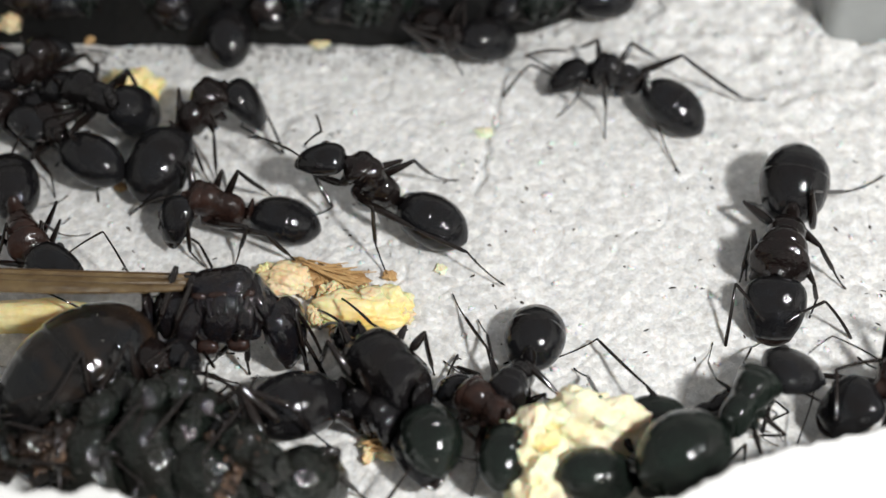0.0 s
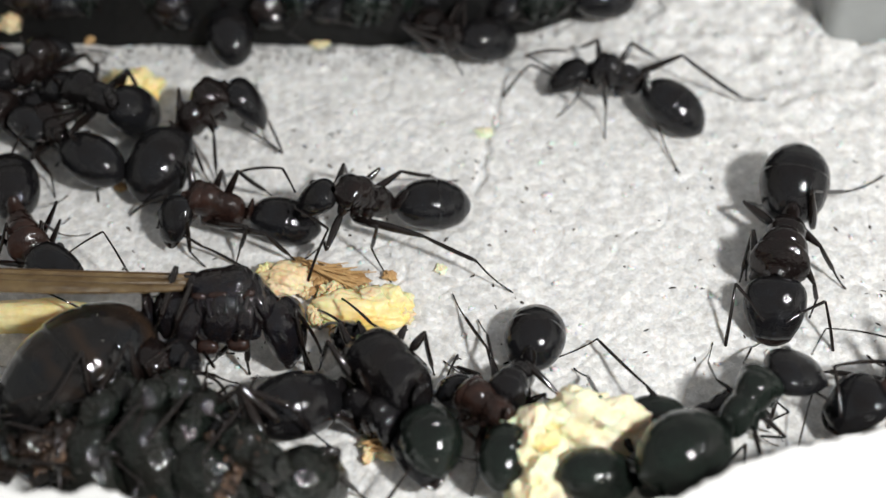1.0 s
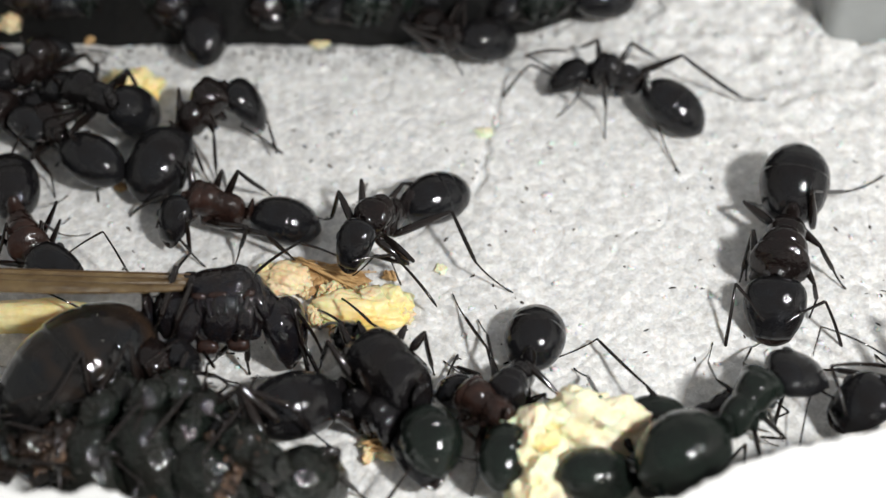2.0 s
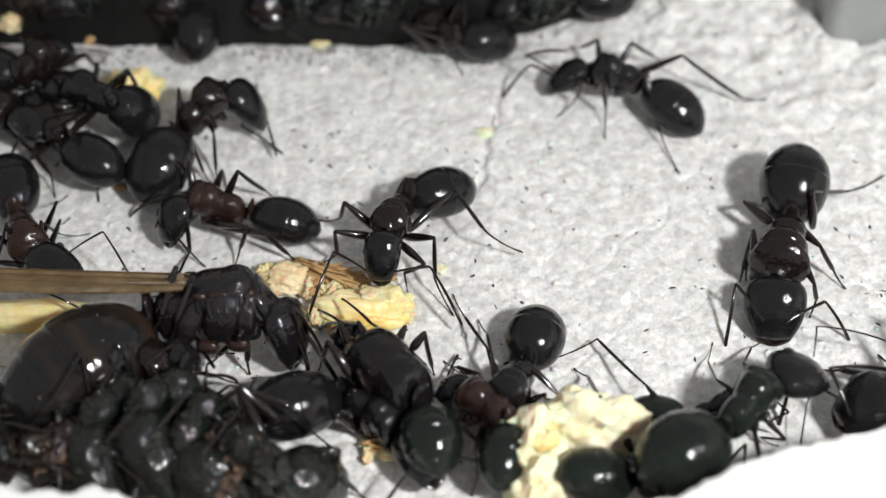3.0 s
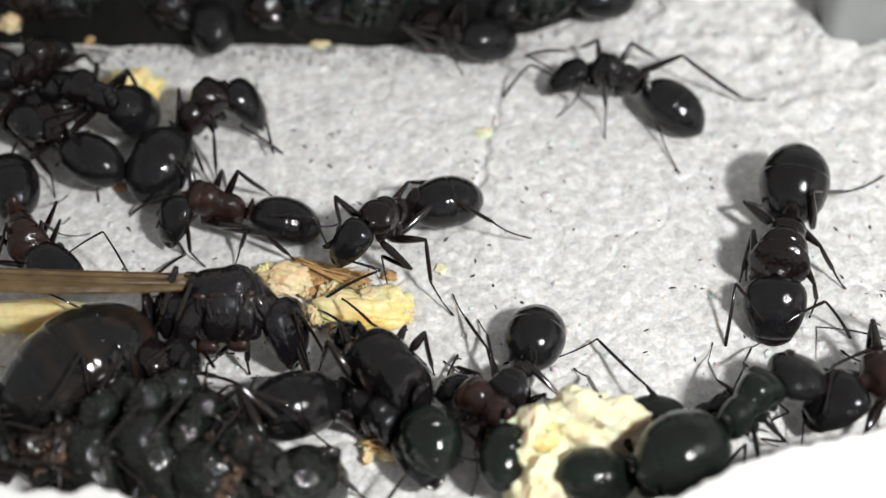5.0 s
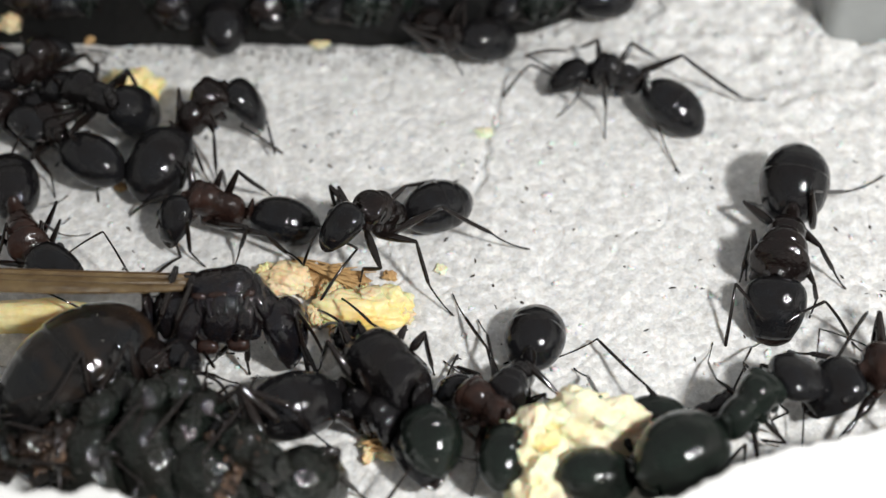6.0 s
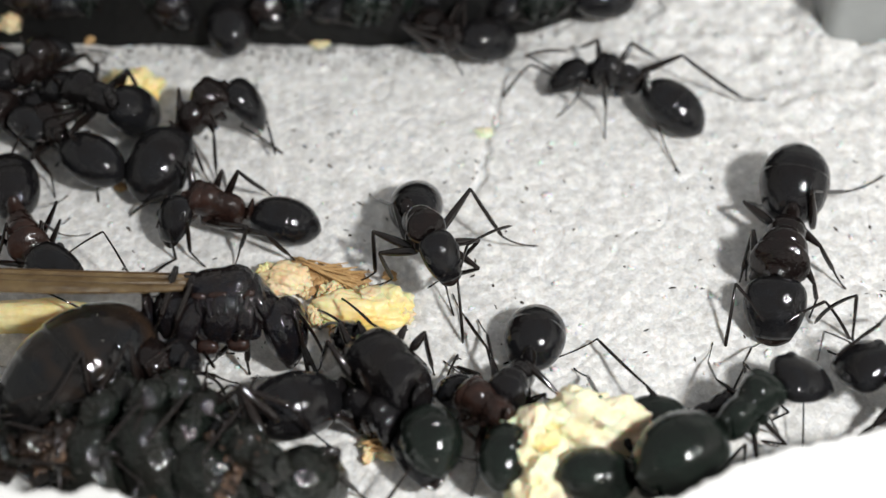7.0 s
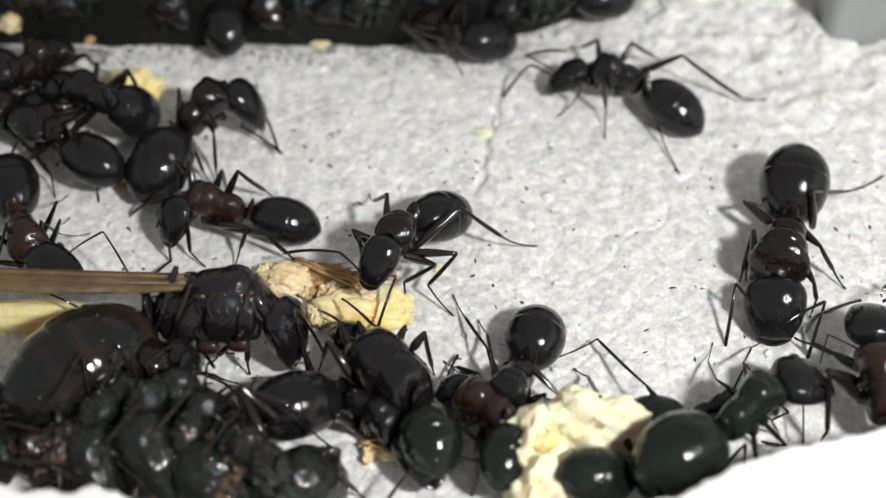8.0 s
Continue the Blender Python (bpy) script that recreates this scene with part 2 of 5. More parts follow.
slab("wall_north", "unseen plain white wall added to bounce light", -126, 126, 100, 106, -2.5, 88)
slab("wall_south", "unseen plain white wall added to bounce light", -126, 126, -166, -160, -2.5, 88)
slab("wall_east", "unseen plain white wall added to bounce light", 120, 126, -160, 100, -2.5, 88)
slab("wall_west", "unseen plain white wall added to bounce light", -126, -120, -160, 100, -2.5, 88)


# ---- ants ----
LH, LT, LG = 2.3, 2.7, 3.4
UP = Vector((0, 0, 1))


def bone(o, d, up):
    x = d.normalized()
    y = up.cross(x)
    y = y.normalized() if y.length > 1e-5 else Vector((0, 1, 0))
    z = x.cross(y)
    m = Matrix((x, y, z)).transposed().to_4x4()
    m.translation = o
    return m


GASTER = ((0, 0.07, 0.07, 0), (0.06, 0.18, 0.17, 0), (0.2, 0.28, 0.265, 0.01), (0.42, 0.335, 0.315, 0.015), (0.65, 0.325, 0.3, 0.005), (0.83, 0.25, 0.23, -0.01), (0.94, 0.14, 0.13, -0.02), (0.985, 0.06, 0.055, -0.03), (1.0, 0.01, 0.01, -0.03))
ROUND_GASTER = ((0, 0.08, 0.08, 0), (0.06, 0.22, 0.2, 0), (0.2, 0.33, 0.31, 0.01), (0.42, 0.39, 0.37, 0.015), (0.65, 0.37, 0.345, 0.005), (0.83, 0.27, 0.25, -0.015), (0.95, 0.12, 0.11, -0.03), (1.0, 0.01, 0.01, -0.035))
HEAD = ((0, 0.09, 0.08, 0.02), (0.05, 0.24, 0.17, 0.02), (0.16, 0.335, 0.25, 0.02), (0.34, 0.365, 0.28, 0.02), (0.55, 0.35, 0.265, 0.0), (0.74, 0.30, 0.215, -0.02), (0.86, 0.245, 0.155, -0.035), (0.94, 0.19, 0.09, -0.045), (0.97, 0.06, 0.03, -0.05))
THORAX = ((-0.02, 0.05, 0.06, -0.06), (0.03, 0.13, 0.17, -0.04), (0.13, 0.18, 0.24, -0.02), (0.28, 0.19, 0.255, 0.0), (0.39, 0.182, 0.235, 0.005), (0.46, 0.195, 0.25, 0.03), (0.58, 0.225, 0.285, 0.05), (0.68, 0.235, 0.265, 0.06), (0.715, 0.24, 0.25, 0.055), (0.79, 0.275, 0.255, 0.04), (0.89, 0.245, 0.2, 0.02), (0.96, 0.11, 0.1, 0), (1.03, 0.06, 0.06, 0))
QUEEN_THORAX = ((-0.02, 0.084, 0.103, 0), (0.03, 0.168, 0.215, 0), (0.12, 0.210, 0.275, 0.03), (0.27, 0.223, 0.292, 0.04), (0.36, 0.214, 0.280, 0.05), (0.42, 0.235, 0.301, 0.05), (0.62, 0.244, 0.301, 0.05), (0.78, 0.239, 0.280, 0.03), (0.83, 0.223, 0.249, 0.01), (0.9, 0.210, 0.224, -0.02), (0.97, 0.143, 0.155, -0.04), (1.03, 0.059, 0.060, -0.03))
NODE = ((-0.09, 0.05, 0.06, 0), (-0.045, 0.085, 0.14, 0.03), (-0.01, 0.125, 0.25, 0.10), (0.025, 0.12, 0.24, 0.10), (0.05, 0.085, 0.13, 0.03), (0.09, 0.05, 0.06, 0))
COXA = ((0, 0.085, 0.1, 0), (0.35, 0.095, 0.105, 0), (0.75, 0.07, 0.075, 0), (1.0, 0.045, 0.045, 0), (1.03, 0.01, 0.01, 0))
EYE_SHAPE = ((-1, 0.02, 0.02, 0), (-0.6, 0.45, 0.55, 0), (0, 0.6, 0.75, 0), (0.6, 0.45, 0.55, 0), (1, 0.02, 0.02, 0))
JAW_SHAPE = ((0, 0.09, 0.05, 0), (0.25, 0.115, 0.055, 0), (0.5, 0.1, 0.045, -0.01), (0.75, 0.07, 0.03, -0.025), (0.92, 0.035, 0.02, -0.04), (1, 0.01, 0.01, -0.045))


def tube(name, length, radii, material, sag=0.0):
    """A jointed limb along X, in metres, from rows (share of length, radius in mm)."""
    n, sides = 12, 8
    verts, faces = [], []
    for i in range(n + 1):
        u = i / n
        r = spline(radii, u)[0] * MM
        z = -sag * 4 * u * (1 - u) * length
        for j in range(sides):
            a = 2 * math.pi * j / sides
            verts.append((u * length, r * math.cos(a), z + r * math.sin(a)))
    for i in range(n):
        for j in range(sides):
            k = (j + 1) % sides
            faces.append((i * sides + j, i * sides + k, (i + 1) * sides + k, (i + 1) * sides + j))
    faces.append(tuple(range(sides))[::-1])
    faces.append(tuple(range(n * sides, (n + 1) * sides)))
    return mesh_of(name, verts, faces, material)


FEMUR = ((0, 0.11), (0.12, 0.17), (0.4, 0.19), (0.7, 0.15), (0.92, 0.1), (1, 0.08))
TIBIA = ((0, 0.06), (0.15, 0.085), (0.5, 0.1), (0.85, 0.095), (0.97, 0.085), (1, 0.06))
TARSUS = ((0, 0.05), (0.4, 0.04), (0.8, 0.036), (0.93, 0.05), (1, 0.03))
SCAPE = ((0, 0.06), (0.1, 0.045), (0.5, 0.055), (0.9, 0.07), (1, 0.06))
WHIP = ((0, 0.05), (0.2, 0.06), (0.6, 0.07), (0.9, 0.07), (1, 0.03))
LEGS = ("fl", "ml", "hl", "fr", "mr", "hr")
HIP = {"f": 0.80, "m": 0.58, "h": 0.38}
REACH = {"f": (1.65, 1.55, 1.4), "m": (1.85, 1.75, 1.55), "h": (2.45, 2.2, 1.9)}


def elbow(a, b, l1, l2, pole):
    """The joint of two links from a to b, bent towards pole, and the end that it reaches."""
    d = b - a
    dist = min(max(d.length, abs(l1 - l2) * 1.02 + 1e-6), (l1 + l2) * 0.995)
    x = d.normalized()
    end = a + x * dist
    side = pole - x * pole.dot(x)
    side = side.normalized() if side.length > 1e-6 else UP
    c = (l1 * l1 + dist * dist - l2 * l2) / (2 * dist)
    return a + x * c + side * math.sqrt(max(l1 * l1 - c * c, 0)), end


def solve(s, neck, face, waist, tip, feet, feelers, reach, roll=0.0, ground=0.0, spread_feet=1.0, pins={}, knees={}):
    """World poses, in millimetres, of all the parts of an ant of size s."""
    neck, face, waist, tip = Vector(neck), Vector(face), Vector(waist), Vector(tip)
    t = (neck - waist).normalized()
    waist = neck - t * LT * s
    up = Matrix.Rotation(radians(roll), 3, t) @ UP
    out = {"thorax": bone(waist, t, up)}
    h = (face - neck).normalized()
    out["head"] = bone(neck, h, UP + t * max(0.0, -h.z) * 1.3)
    g = (tip - waist).normalized()
    base = waist - t * 0.06 * s + g * 0.14 * s
    out["gaster"] = bone(base, g, up + t * g.z * 0.9)
    out["petiole"] = bone(waist - t * 0.1 * s + g * 0.08 * s, t, up)
    th = out["thorax"]
    for leg in LEGS:
        side = 1 if leg[1] == "l" else -1
        hip = th @ Vector((HIP[leg[0]] * LT * s, side * 0.19 * LT * s, -0.24 * LT * s))
        if leg in pins:
            own, knee, ankle, toe = (Vector(p) if p else None for p in pins[leg])
            hip = own or hip
            out["leg_" + leg] = bone(hip, knee - hip, UP)
            out["tibia_" + leg] = bone(knee, ankle - knee, UP)
            out["tarsus_" + leg] = bone(ankle, toe - ankle, UP)
            continue
        l1, l2, l3 = (v * s * reach[leg] for v in REACH[leg[0]])
        if leg in feet:
            toe = Vector(feet[leg])
        else:
            ahead = {"f": 2.3, "m": 0.2, "h": -2.3}[leg[0]] * s
            flat_t = Vector((t.x, t.y, 0)).normalized()
            flat_s = UP.cross(flat_t) * side
            toe = hip + flat_t * ahead + flat_s * (2.0 if leg[0] != "h" else 2.3) * s * spread_feet
            toe.z = ground
        back = hip - toe
        back.z = 0
        if back.length > 1e-6:
            back.normalize()
        ankle = toe + back * l3 * 0.8 + UP * l3 * 0.6
        outward = out["thorax"].to_3x3() @ Vector((0, side, 0))
        knee, ankle = elbow(hip, ankle, l1, l2, knees[leg] - (hip + ankle) * 0.5 if leg in knees else UP * 1.15 + outward * 0.6)
        out["leg_" + leg] = bone(hip, knee - hip, UP)
        out["tibia_" + leg] = bone(knee, ankle - knee, UP)
        out["tarsus_" + leg] = bone(ankle, toe - ankle, UP)
    hm = out["head"]
    for k, side in (("l", 1), ("r", -1)):
        a = hm @ Vector((0.70 * LH * s, side * 0.16 * LH * s, 0.2 * LH * s))
        if k in feelers:
            e, p = Vector(feelers[k][0]), Vector(feelers[k][1])
        else:
            free = 1.0 if spread_feet > 0.7 else 0.3
            e = hm @ Vector((1.05 * LH * s, side * 0.75 * LH * s, 0.35 * LH * s * free))
            p = hm @ Vector(((0.75 + free) * LH * s, side * 0.45 * LH * s, -0.35 * LH * s / free))
        d1 = (e - a).normalized()
        mid = a + d1 * 1.6 * s
        d2 = (p - mid).normalized()
        out["scape_" + k] = bone(a, d1, UP)
        out["whip_" + k] = bone(mid, d2, UP)
    return out


def metres(m):
    m = m.copy()
    m.translation = m.translation * MM
    return m


def root_of(poses):
    """The ground pose under the thorax."""
    th = poses["thorax"]
    c = th @ Vector((LT * 0.5, 0, 0))
    x = th.to_3x3() @ Vector((1, 0, 0))
    return pose(c.x * MM, c.y * MM, 0, 0, 0, math.degrees(math.atan2(x.y, x.x)))


PARENT = {}
for _l in LEGS:
    PARENT["tibia_" + _l] = PARENT["tarsus_" + _l] = "leg_" + _l
for _k in "lr":
    PARENT["whip_" + _k] = "scape_" + _k
NAMES = {"leg": "leg", "tibia": "tibia", "tarsus": "tarsus", "scape": "antenna", "whip": "flagellum", "thorax": "thorax", "head": "head", "gaster": "gaster", "petiole": "petiole"}


def local_of(key, poses, root):
    w = metres(poses[key])
    p = metres(poses[PARENT[key]]) if key in PARENT else root
    return p.inverted() @ w


def ant(label, s, neck, face, waist, tip, feet=None, feelers=None, body=BLACK, thorax=DARKBROWN, head=BLACK, limb=LIMB, style="worker", roll=0.0, ground=0.0, thick=1.0, big_head=0.98, big_gaster=1.0, wide=1.12, head_wide=1.0, gaster_wide=1.0, fold=None, spread_feet=1.0, name="ant", group="ants of the nest", stretch=True, pins={}):
    feet = {k: (v[0], v[1], v[2] if len(v) > 2 else floor_mm(v[0], v[1])) for k, v in (feet or {}).items()}
    reach = dict.fromkeys(LEGS, 1.0)
    reach.update(fold or {})
    poses = solve(s, neck, face, waist, tip, feet, feelers or {}, reach, roll, ground, spread_feet, pins)
    if stretch:
        for leg in feet:
            if leg in (fold or {}):
                continue
            d = (Vector(feet[leg]) - poses["leg_" + leg].translation).length
            full = sum(REACH[leg[0]]) * s
            reach[leg] = min(max(1.0, d / (full * 0.86)), 1.4)
        poses = solve(s, neck, face, waist, tip, feet, feelers or {}, reach, roll, ground, spread_feet, pins)
    root = new(name)
    root.empty_display_size = 0.001
    root.matrix_basis = root_of(poses)
    tagged(root, label, "ant", group)
    made = {}
    queen = style == "queen"
    for key in sorted(poses, key=lambda k: k in PARENT):
        kind = key.split("_")[0]
        scale = 1.0
        if kind == "gaster":
            rows = ROUND_GASTER if style != "worker" and name == "ant" else GASTER
            me = cached((kind, style, name, body.name), lambda: loft("gaster", rows, body, 36, 40, (0.27, 0.5, 0.7, 0.86), deep=0.03 if queen else 0.010, dent=0.004 if body not in (HEAPBLACK, HEAPBROWN) else 0.02, flutes=0.0 if body not in (HEAPBLACK, HEAPBROWN) else 0.035))
            scale = (LG - 0.05) * s * MM * big_gaster
        elif kind == "head":
            me = cached((kind, head.name, queen), lambda: loft("head", HEAD, head, 40 if queen else 32, 28, dent=0.006, flutes=0.045 if queen else 0.0))
            scale = LH * s * MM * big_head
        elif kind == "thorax":
            me = cached((kind, style, thorax.name), lambda: loft("thorax", QUEEN_THORAX if queen else THORAX, thorax, 36, 48, (0.405, 0.72) if not queen else (0.35, 0.8), 0.1, deep=0.016, dent=0.012, boxy=0.92 if not queen else 0.8))
            scale = LT * s * MM
        elif kind == "petiole":
            me = cached((kind, thorax.name), lambda: loft("petiole", NODE, thorax, 14, 10))
            scale = LT * s * MM
        else:
            leg = key.split("_")[1]
            if kind in ("leg", "tibia", "tarsus"):
                l = REACH[leg[0]][("leg", "tibia", "tarsus").index(kind)] * s * reach[leg]
                if leg in pins:
                    joints = [poses["leg_" + leg].translation] + [Vector(p) for p in pins[leg][1:]]
                    i = ("leg", "tibia", "tarsus").index(kind)
                    l = (joints[i + 1] - joints[i]).length
                rad = {"leg": FEMUR, "tibia": TIBIA, "tarsus": TARSUS}[kind]
                sag = {"leg": 0.0, "tibia": 0.015, "tarsus": 0.07}[kind]
            else:
                l, rad, sag = (1.6 * s, SCAPE, -0.04) if kind == "scape" else (2.55 * s, WHIP, -0.06)
            k = s * thick
            me = cached((kind, round(l, 2), round(k, 2), limb.name), lambda: tube(NAMES[kind], l * MM, [(u, r * k) for u, r in rad], limb, sag))
        m = local_of(key, poses, root.matrix_basis)
        ob = part(NAMES[kind], me, made.get(PARENT.get(key), root), m)
        ob.scale = (scale, scale * wide, scale * wide) if kind == "thorax" else (scale, scale * head_wide, scale) if kind == "head" else (scale, scale * gaster_wide, scale * gaster_wide) if kind == "gaster" else (scale,) * 3
        made[key] = ob
        if kind == "head":
            for side in (1, -1):
                eye = part("eye", cached(("eye",), lambda: loft("eye", EYE_SHAPE, EYEM, 14, 10)), ob, Matrix.LocRotScale((0.44, side * 0.305, 0.145), Euler((0, 0, -side * 0.2)), (0.10, 0.075, 0.075)), "black faceted eye")
                jaw = part("mandible", cached(("jaw",), lambda: loft("mandible", JAW_SHAPE, JAW, 12, 10)), ob, Matrix.LocRotScale((0.83, side * 0.15, -0.065), Euler((0, 0.1, -side * 0.6)), (0.27, 1.0, 0.85)), "reddish-brown mandible")
        if kind == "thorax":
            for leg in LEGS:
                side = 1 if leg[1] == "l" else -1
                a, b = Vector((HIP[leg[0]] - 0.02, side * 0.1, -0.06)), Vector((HIP[leg[0]], side * 0.19, -0.25))
                m = bone(a, b - a, Vector((1, 0, 0)))
                cx = part("coxa", cached(("coxa", thorax.name), lambda: loft("coxa", COXA, thorax, 12, 8)), ob, m)
                cx.scale = ((b - a).length, 1.0, 1.0)
    spec = {"s": s, "neck": neck, "face": face, "waist": waist, "tip": tip, "feet": feet, "feelers": feelers or {}, "roll": roll, "ground": ground, "spread_feet": spread_feet, "pins": pins}
    return root, made, reach, spec


def dust(made_ant, rows, count, seed, size=0.045, where="gaster", stuff=DUST_GLINT):
    """Small pale flecks that stick to the upper side of a body part."""
    rnd = random.Random(seed)
    body = made_ant[1][where]
    k = body.scale[0] / MM
    verts, faces = [], []
    for _ in range(count):
        x, a = rnd.uniform(0.15, 0.9), rnd.uniform(0.15, 0.85) * math.pi
        w, h, z = spline(rows, x)
        p = Vector((x, w * math.cos(a), h * math.sin(a) + z))
        o = Vector((0, math.cos(a), math.sin(a)))
        u, v = Vector((1, 0, 0)), o.cross(Vector((1, 0, 0)))
        r = size / k * rnd.uniform(0.5, 1.6)
        n = len(verts)
        for i in range(5):
            t = i * 2 * math.pi / 5
            verts.append(p - o * r * 0.5 + u * r * math.cos(t) * rnd.uniform(0.6, 1.5) + v * r * math.sin(t) * rnd.uniform(0.5, 1))
        verts.append(p + o * r * 0.6)
        faces += [(n + i, n + (i + 1) % 5, n + 5) for i in range(5)]
    tagged(part("dust", mesh_of("dust", verts, faces, stuff), body), "fine pale specks of dust and painted glint" if stuff is DUST_GLINT else "fine brown crumbs of soil", kind="stuff")


def smoothed(rows, t):
    return Vector(spline(rows, t))


def held(rows, t):
    """A foot that stands, lifts and steps on: rows (start, end of stand, x, y)."""
    for k, (a, b, x, y) in enumerate(rows):
        if t <= b or k == len(rows) - 1:
            if t >= a or k == 0:
                return Vector((x, y, floor_mm(x, y)))
            pb, px, py = rows[k - 1][1:]
            u = (t - pb) / (a - pb)
            e = u * u * (3 - 2 * u)
            q = Vector((px + (x - px) * e, py + (y - py) * e, 0))
            q.z = floor_mm(q.x, q.y) + 0.7 * math.sin(math.pi * u)
            return q


def animate(made_ant, tracks, steps=None, knees=None, step=0.1):
    """Key an ant and those of its parts that move, from tracks in time of its joints (and steps of its feet)."""
    root, made, reach, spec = made_ant
    times = [i * step for i in range(round(8.0 / step) + 1)]
    roots, parts = [], {k: [] for k in made}
    for t in times:
        now = {k: smoothed(tracks[k], t) if k in tracks else spec[k] for k in ("neck", "face", "waist", "tip")}
        feet = dict(spec["feet"])
        feet.update({k: held(v, t) for k, v in (steps or {}).items()})
        feelers = dict(spec["feelers"])
        for k in "lr":
            if k + "1" in tracks or k + "2" in tracks:
                e, p = feelers.get(k, (None, None))
                feelers[k] = (smoothed(tracks[k + "1"], t) if k + "1" in tracks else e, smoothed(tracks[k + "2"], t) if k + "2" in tracks else p)
        poses = solve(spec["s"], now["neck"], now["face"], now["waist"], now["tip"], feet, feelers, reach, spec["roll"], spec["ground"], spec["spread_feet"], spec["pins"], {k: smoothed(v, t) for k, v in (knees or {}).items()})
        r = root_of(poses)
        roots.append((t, r))
        for k in made:
            parts[k].append((t, local_of(k, poses, r)))
    walk_if(root, roots)
    for k in made:
        walk_if(made[k], parts[k])


def walk_if(ob, rows):
    """Key only what really moves."""
    first = rows[0][1]
    if any((first.inverted() @ m - Matrix.Identity(4))[i][j] ** 2 > 1e-9 * (1 if j < 3 else 1e-5) for _, m in rows for i in range(3) for j in range(4)):
        walk(ob, rows)


# ---- the single ants ----
wanderer = ant('wandering black worker ant with a dark reddish thorax', 1.12, (-4.19, 2.09, 3.50), (-6.41, 2.41, 3.20), (-2.09, 1.59, 1.39), (0.93, -0.18, 0.90),
    feet={'fl': (-6.05, 1.85), 'ml': (-2.30, -1.79), 'hl': (3.01, -2.50), 'fr': (-4.13, 4.78), 'mr': (-2.04, 4.15), 'hr': (0.72, 4.12)},
    feelers={'l': ((-8.18, 4.89, 2.20), (-10.21, 6.37, 0.90)), 'r': ((-4.79, 5.81, 2.20), (-6.12, 8.03, 0.90))},
    stretch=False, wide=1.0, big_gaster=0.92, gaster_wide=1.02, big_head=0.87, head_wide=0.98, thick=0.88, fold={'hl': 1.02, 'ml': 1.0, 'mr': 0.95, 'hr': 0.85, 'fl': 0.95, 'fr': 0.95})
resting = ant('worker ant with reddish-brown thorax beside the yellow food', 1.04, (-11.37, 1.40, 1.90), (-12.06, -0.46, 0.51), (-8.53, 1.08, 1.14), (-5.50, 0.73, 0.53),
    feet={'fl': (-10.82, 0.29), 'ml': (-9.09, -1), 'hl': (-6.05, -1.19), 'fr': (-12.46, 3.73), 'mr': (-10.19, 4.78), 'hr': (-7.79, 3.21)},
    feelers={'l': ((-11.24, -0.18, 1.2), (-10.11, -1.16, 0.2)), 'r': ((-12, 2.26, 1.8), (-13.09, 1.82, 0.8))},
    thorax=BROWN, big_head=0.92, head_wide=1.1,
    pins={'hr': (None, (-8.92, 2.08, 2.8), (-7.97, 2.91, 0.6), (-7.51, 2.95, 0.1)), 'mr': (None, (-9.65, 2.3, 2.6), (-9.77, 3.03, 1), (-9.79, 3.36, 0.1)), 'fl': (None, (-11.06, 0.09, 1.9), (-11.02, -0.55, 0.5), (-10.32, -1.11, 0.1)), 'ml': (None, (-8.43, -0.27, 1.8), (-8.83, -0.47, 0.6), (-9.09, -1.17, 0.1)), 'hl': (None, (-7.62, -0.6, 1.7), (-6.73, -0.71, 0.5), (-5.85, -1.21, 0.1))}, wide=1.1, big_gaster=0.92)
nodding = ant('black worker ant with lowered head and swollen abdomen', 1.05, (-9.85, 7.36, 2.90), (-7.78, 6.01, 1.26), (-11.55, 6.07, 1.80), (-13.11, 2.91, 1.20),
    feet={'mr': (-10.68, 3.91), 'fr': (-10.33, 4.01), 'hr': (-11.84, 5.14), 'fl': (-9.7, 8.6), 'ml': (-11.5, 8.2), 'hl': (-12.6, 7.4)},
    feelers={'l': ((-9.13, 6.97, 1.00), (-7.85, 5.98, 0.10)), 'r': ((-8.40, 7.14, 1.60), (-7.68, 6.01, 0.60))},
    thorax=DARKBROWN, style='worker', wide=1.2, big_gaster=1.14, thick=0.85,
    pins={'hr': ((-11.94, 5.69, 1.3), (-11.97, 6.83, 3.2), (-12.27, 5.98, 1), (-12.22, 5.96, 0.2)), 'mr': ((-11.59, 5.9, 1.6), (-11.39, 4.99, 1.8), (-10.92, 4.24, 0.4), (-10.52, 3.78, 0.1)), 'fr': ((-10.73, 6.41, 1.6), (-10.4, 5.35, 1.8), (-10.37, 4.41, 0.4), (-10.3, 3.88, 0.1))}, big_head=1.08, gaster_wide=1.05, head_wide=1.1, fold={'fl': 0.55, 'ml': 0.5, 'hl': 0.5})
ant('glossy black ant pressed into the crowd', 1, (-18.53, 7.05, 1.4), (-19.68, 9.04, 1.28), (-17.2, 4.75, 1.92), (-14.09, 2.81, 1.46),
    thorax=DARKBROWN, spread_feet=0.3, fold=dict.fromkeys(LEGS, 0.6))
ant('black worker ant with shiny thorax in the crowd', 1.05, (-17.1, 7.67, 2.6), (-18.96, 8.35, 1.21), (-14.91, 5.96, 3.14), (-13.67, 7.94, 0.04),
    thorax=BLACKTHORAX,
    pins={'hr': ((-15.08, 7.88, 2.4), (-14.37, 7.94, 3.2), (-14.13, 8.26, 1.6), (-13.96, 7.9, 1))})
ant('black ant at the back of the crowd', 1, (-18.56, 10.58, 2.2), (-18.15, 11.84, 0.32), (-19.55, 8.12, 2.72), (-22.31, 10.28, 1.51))
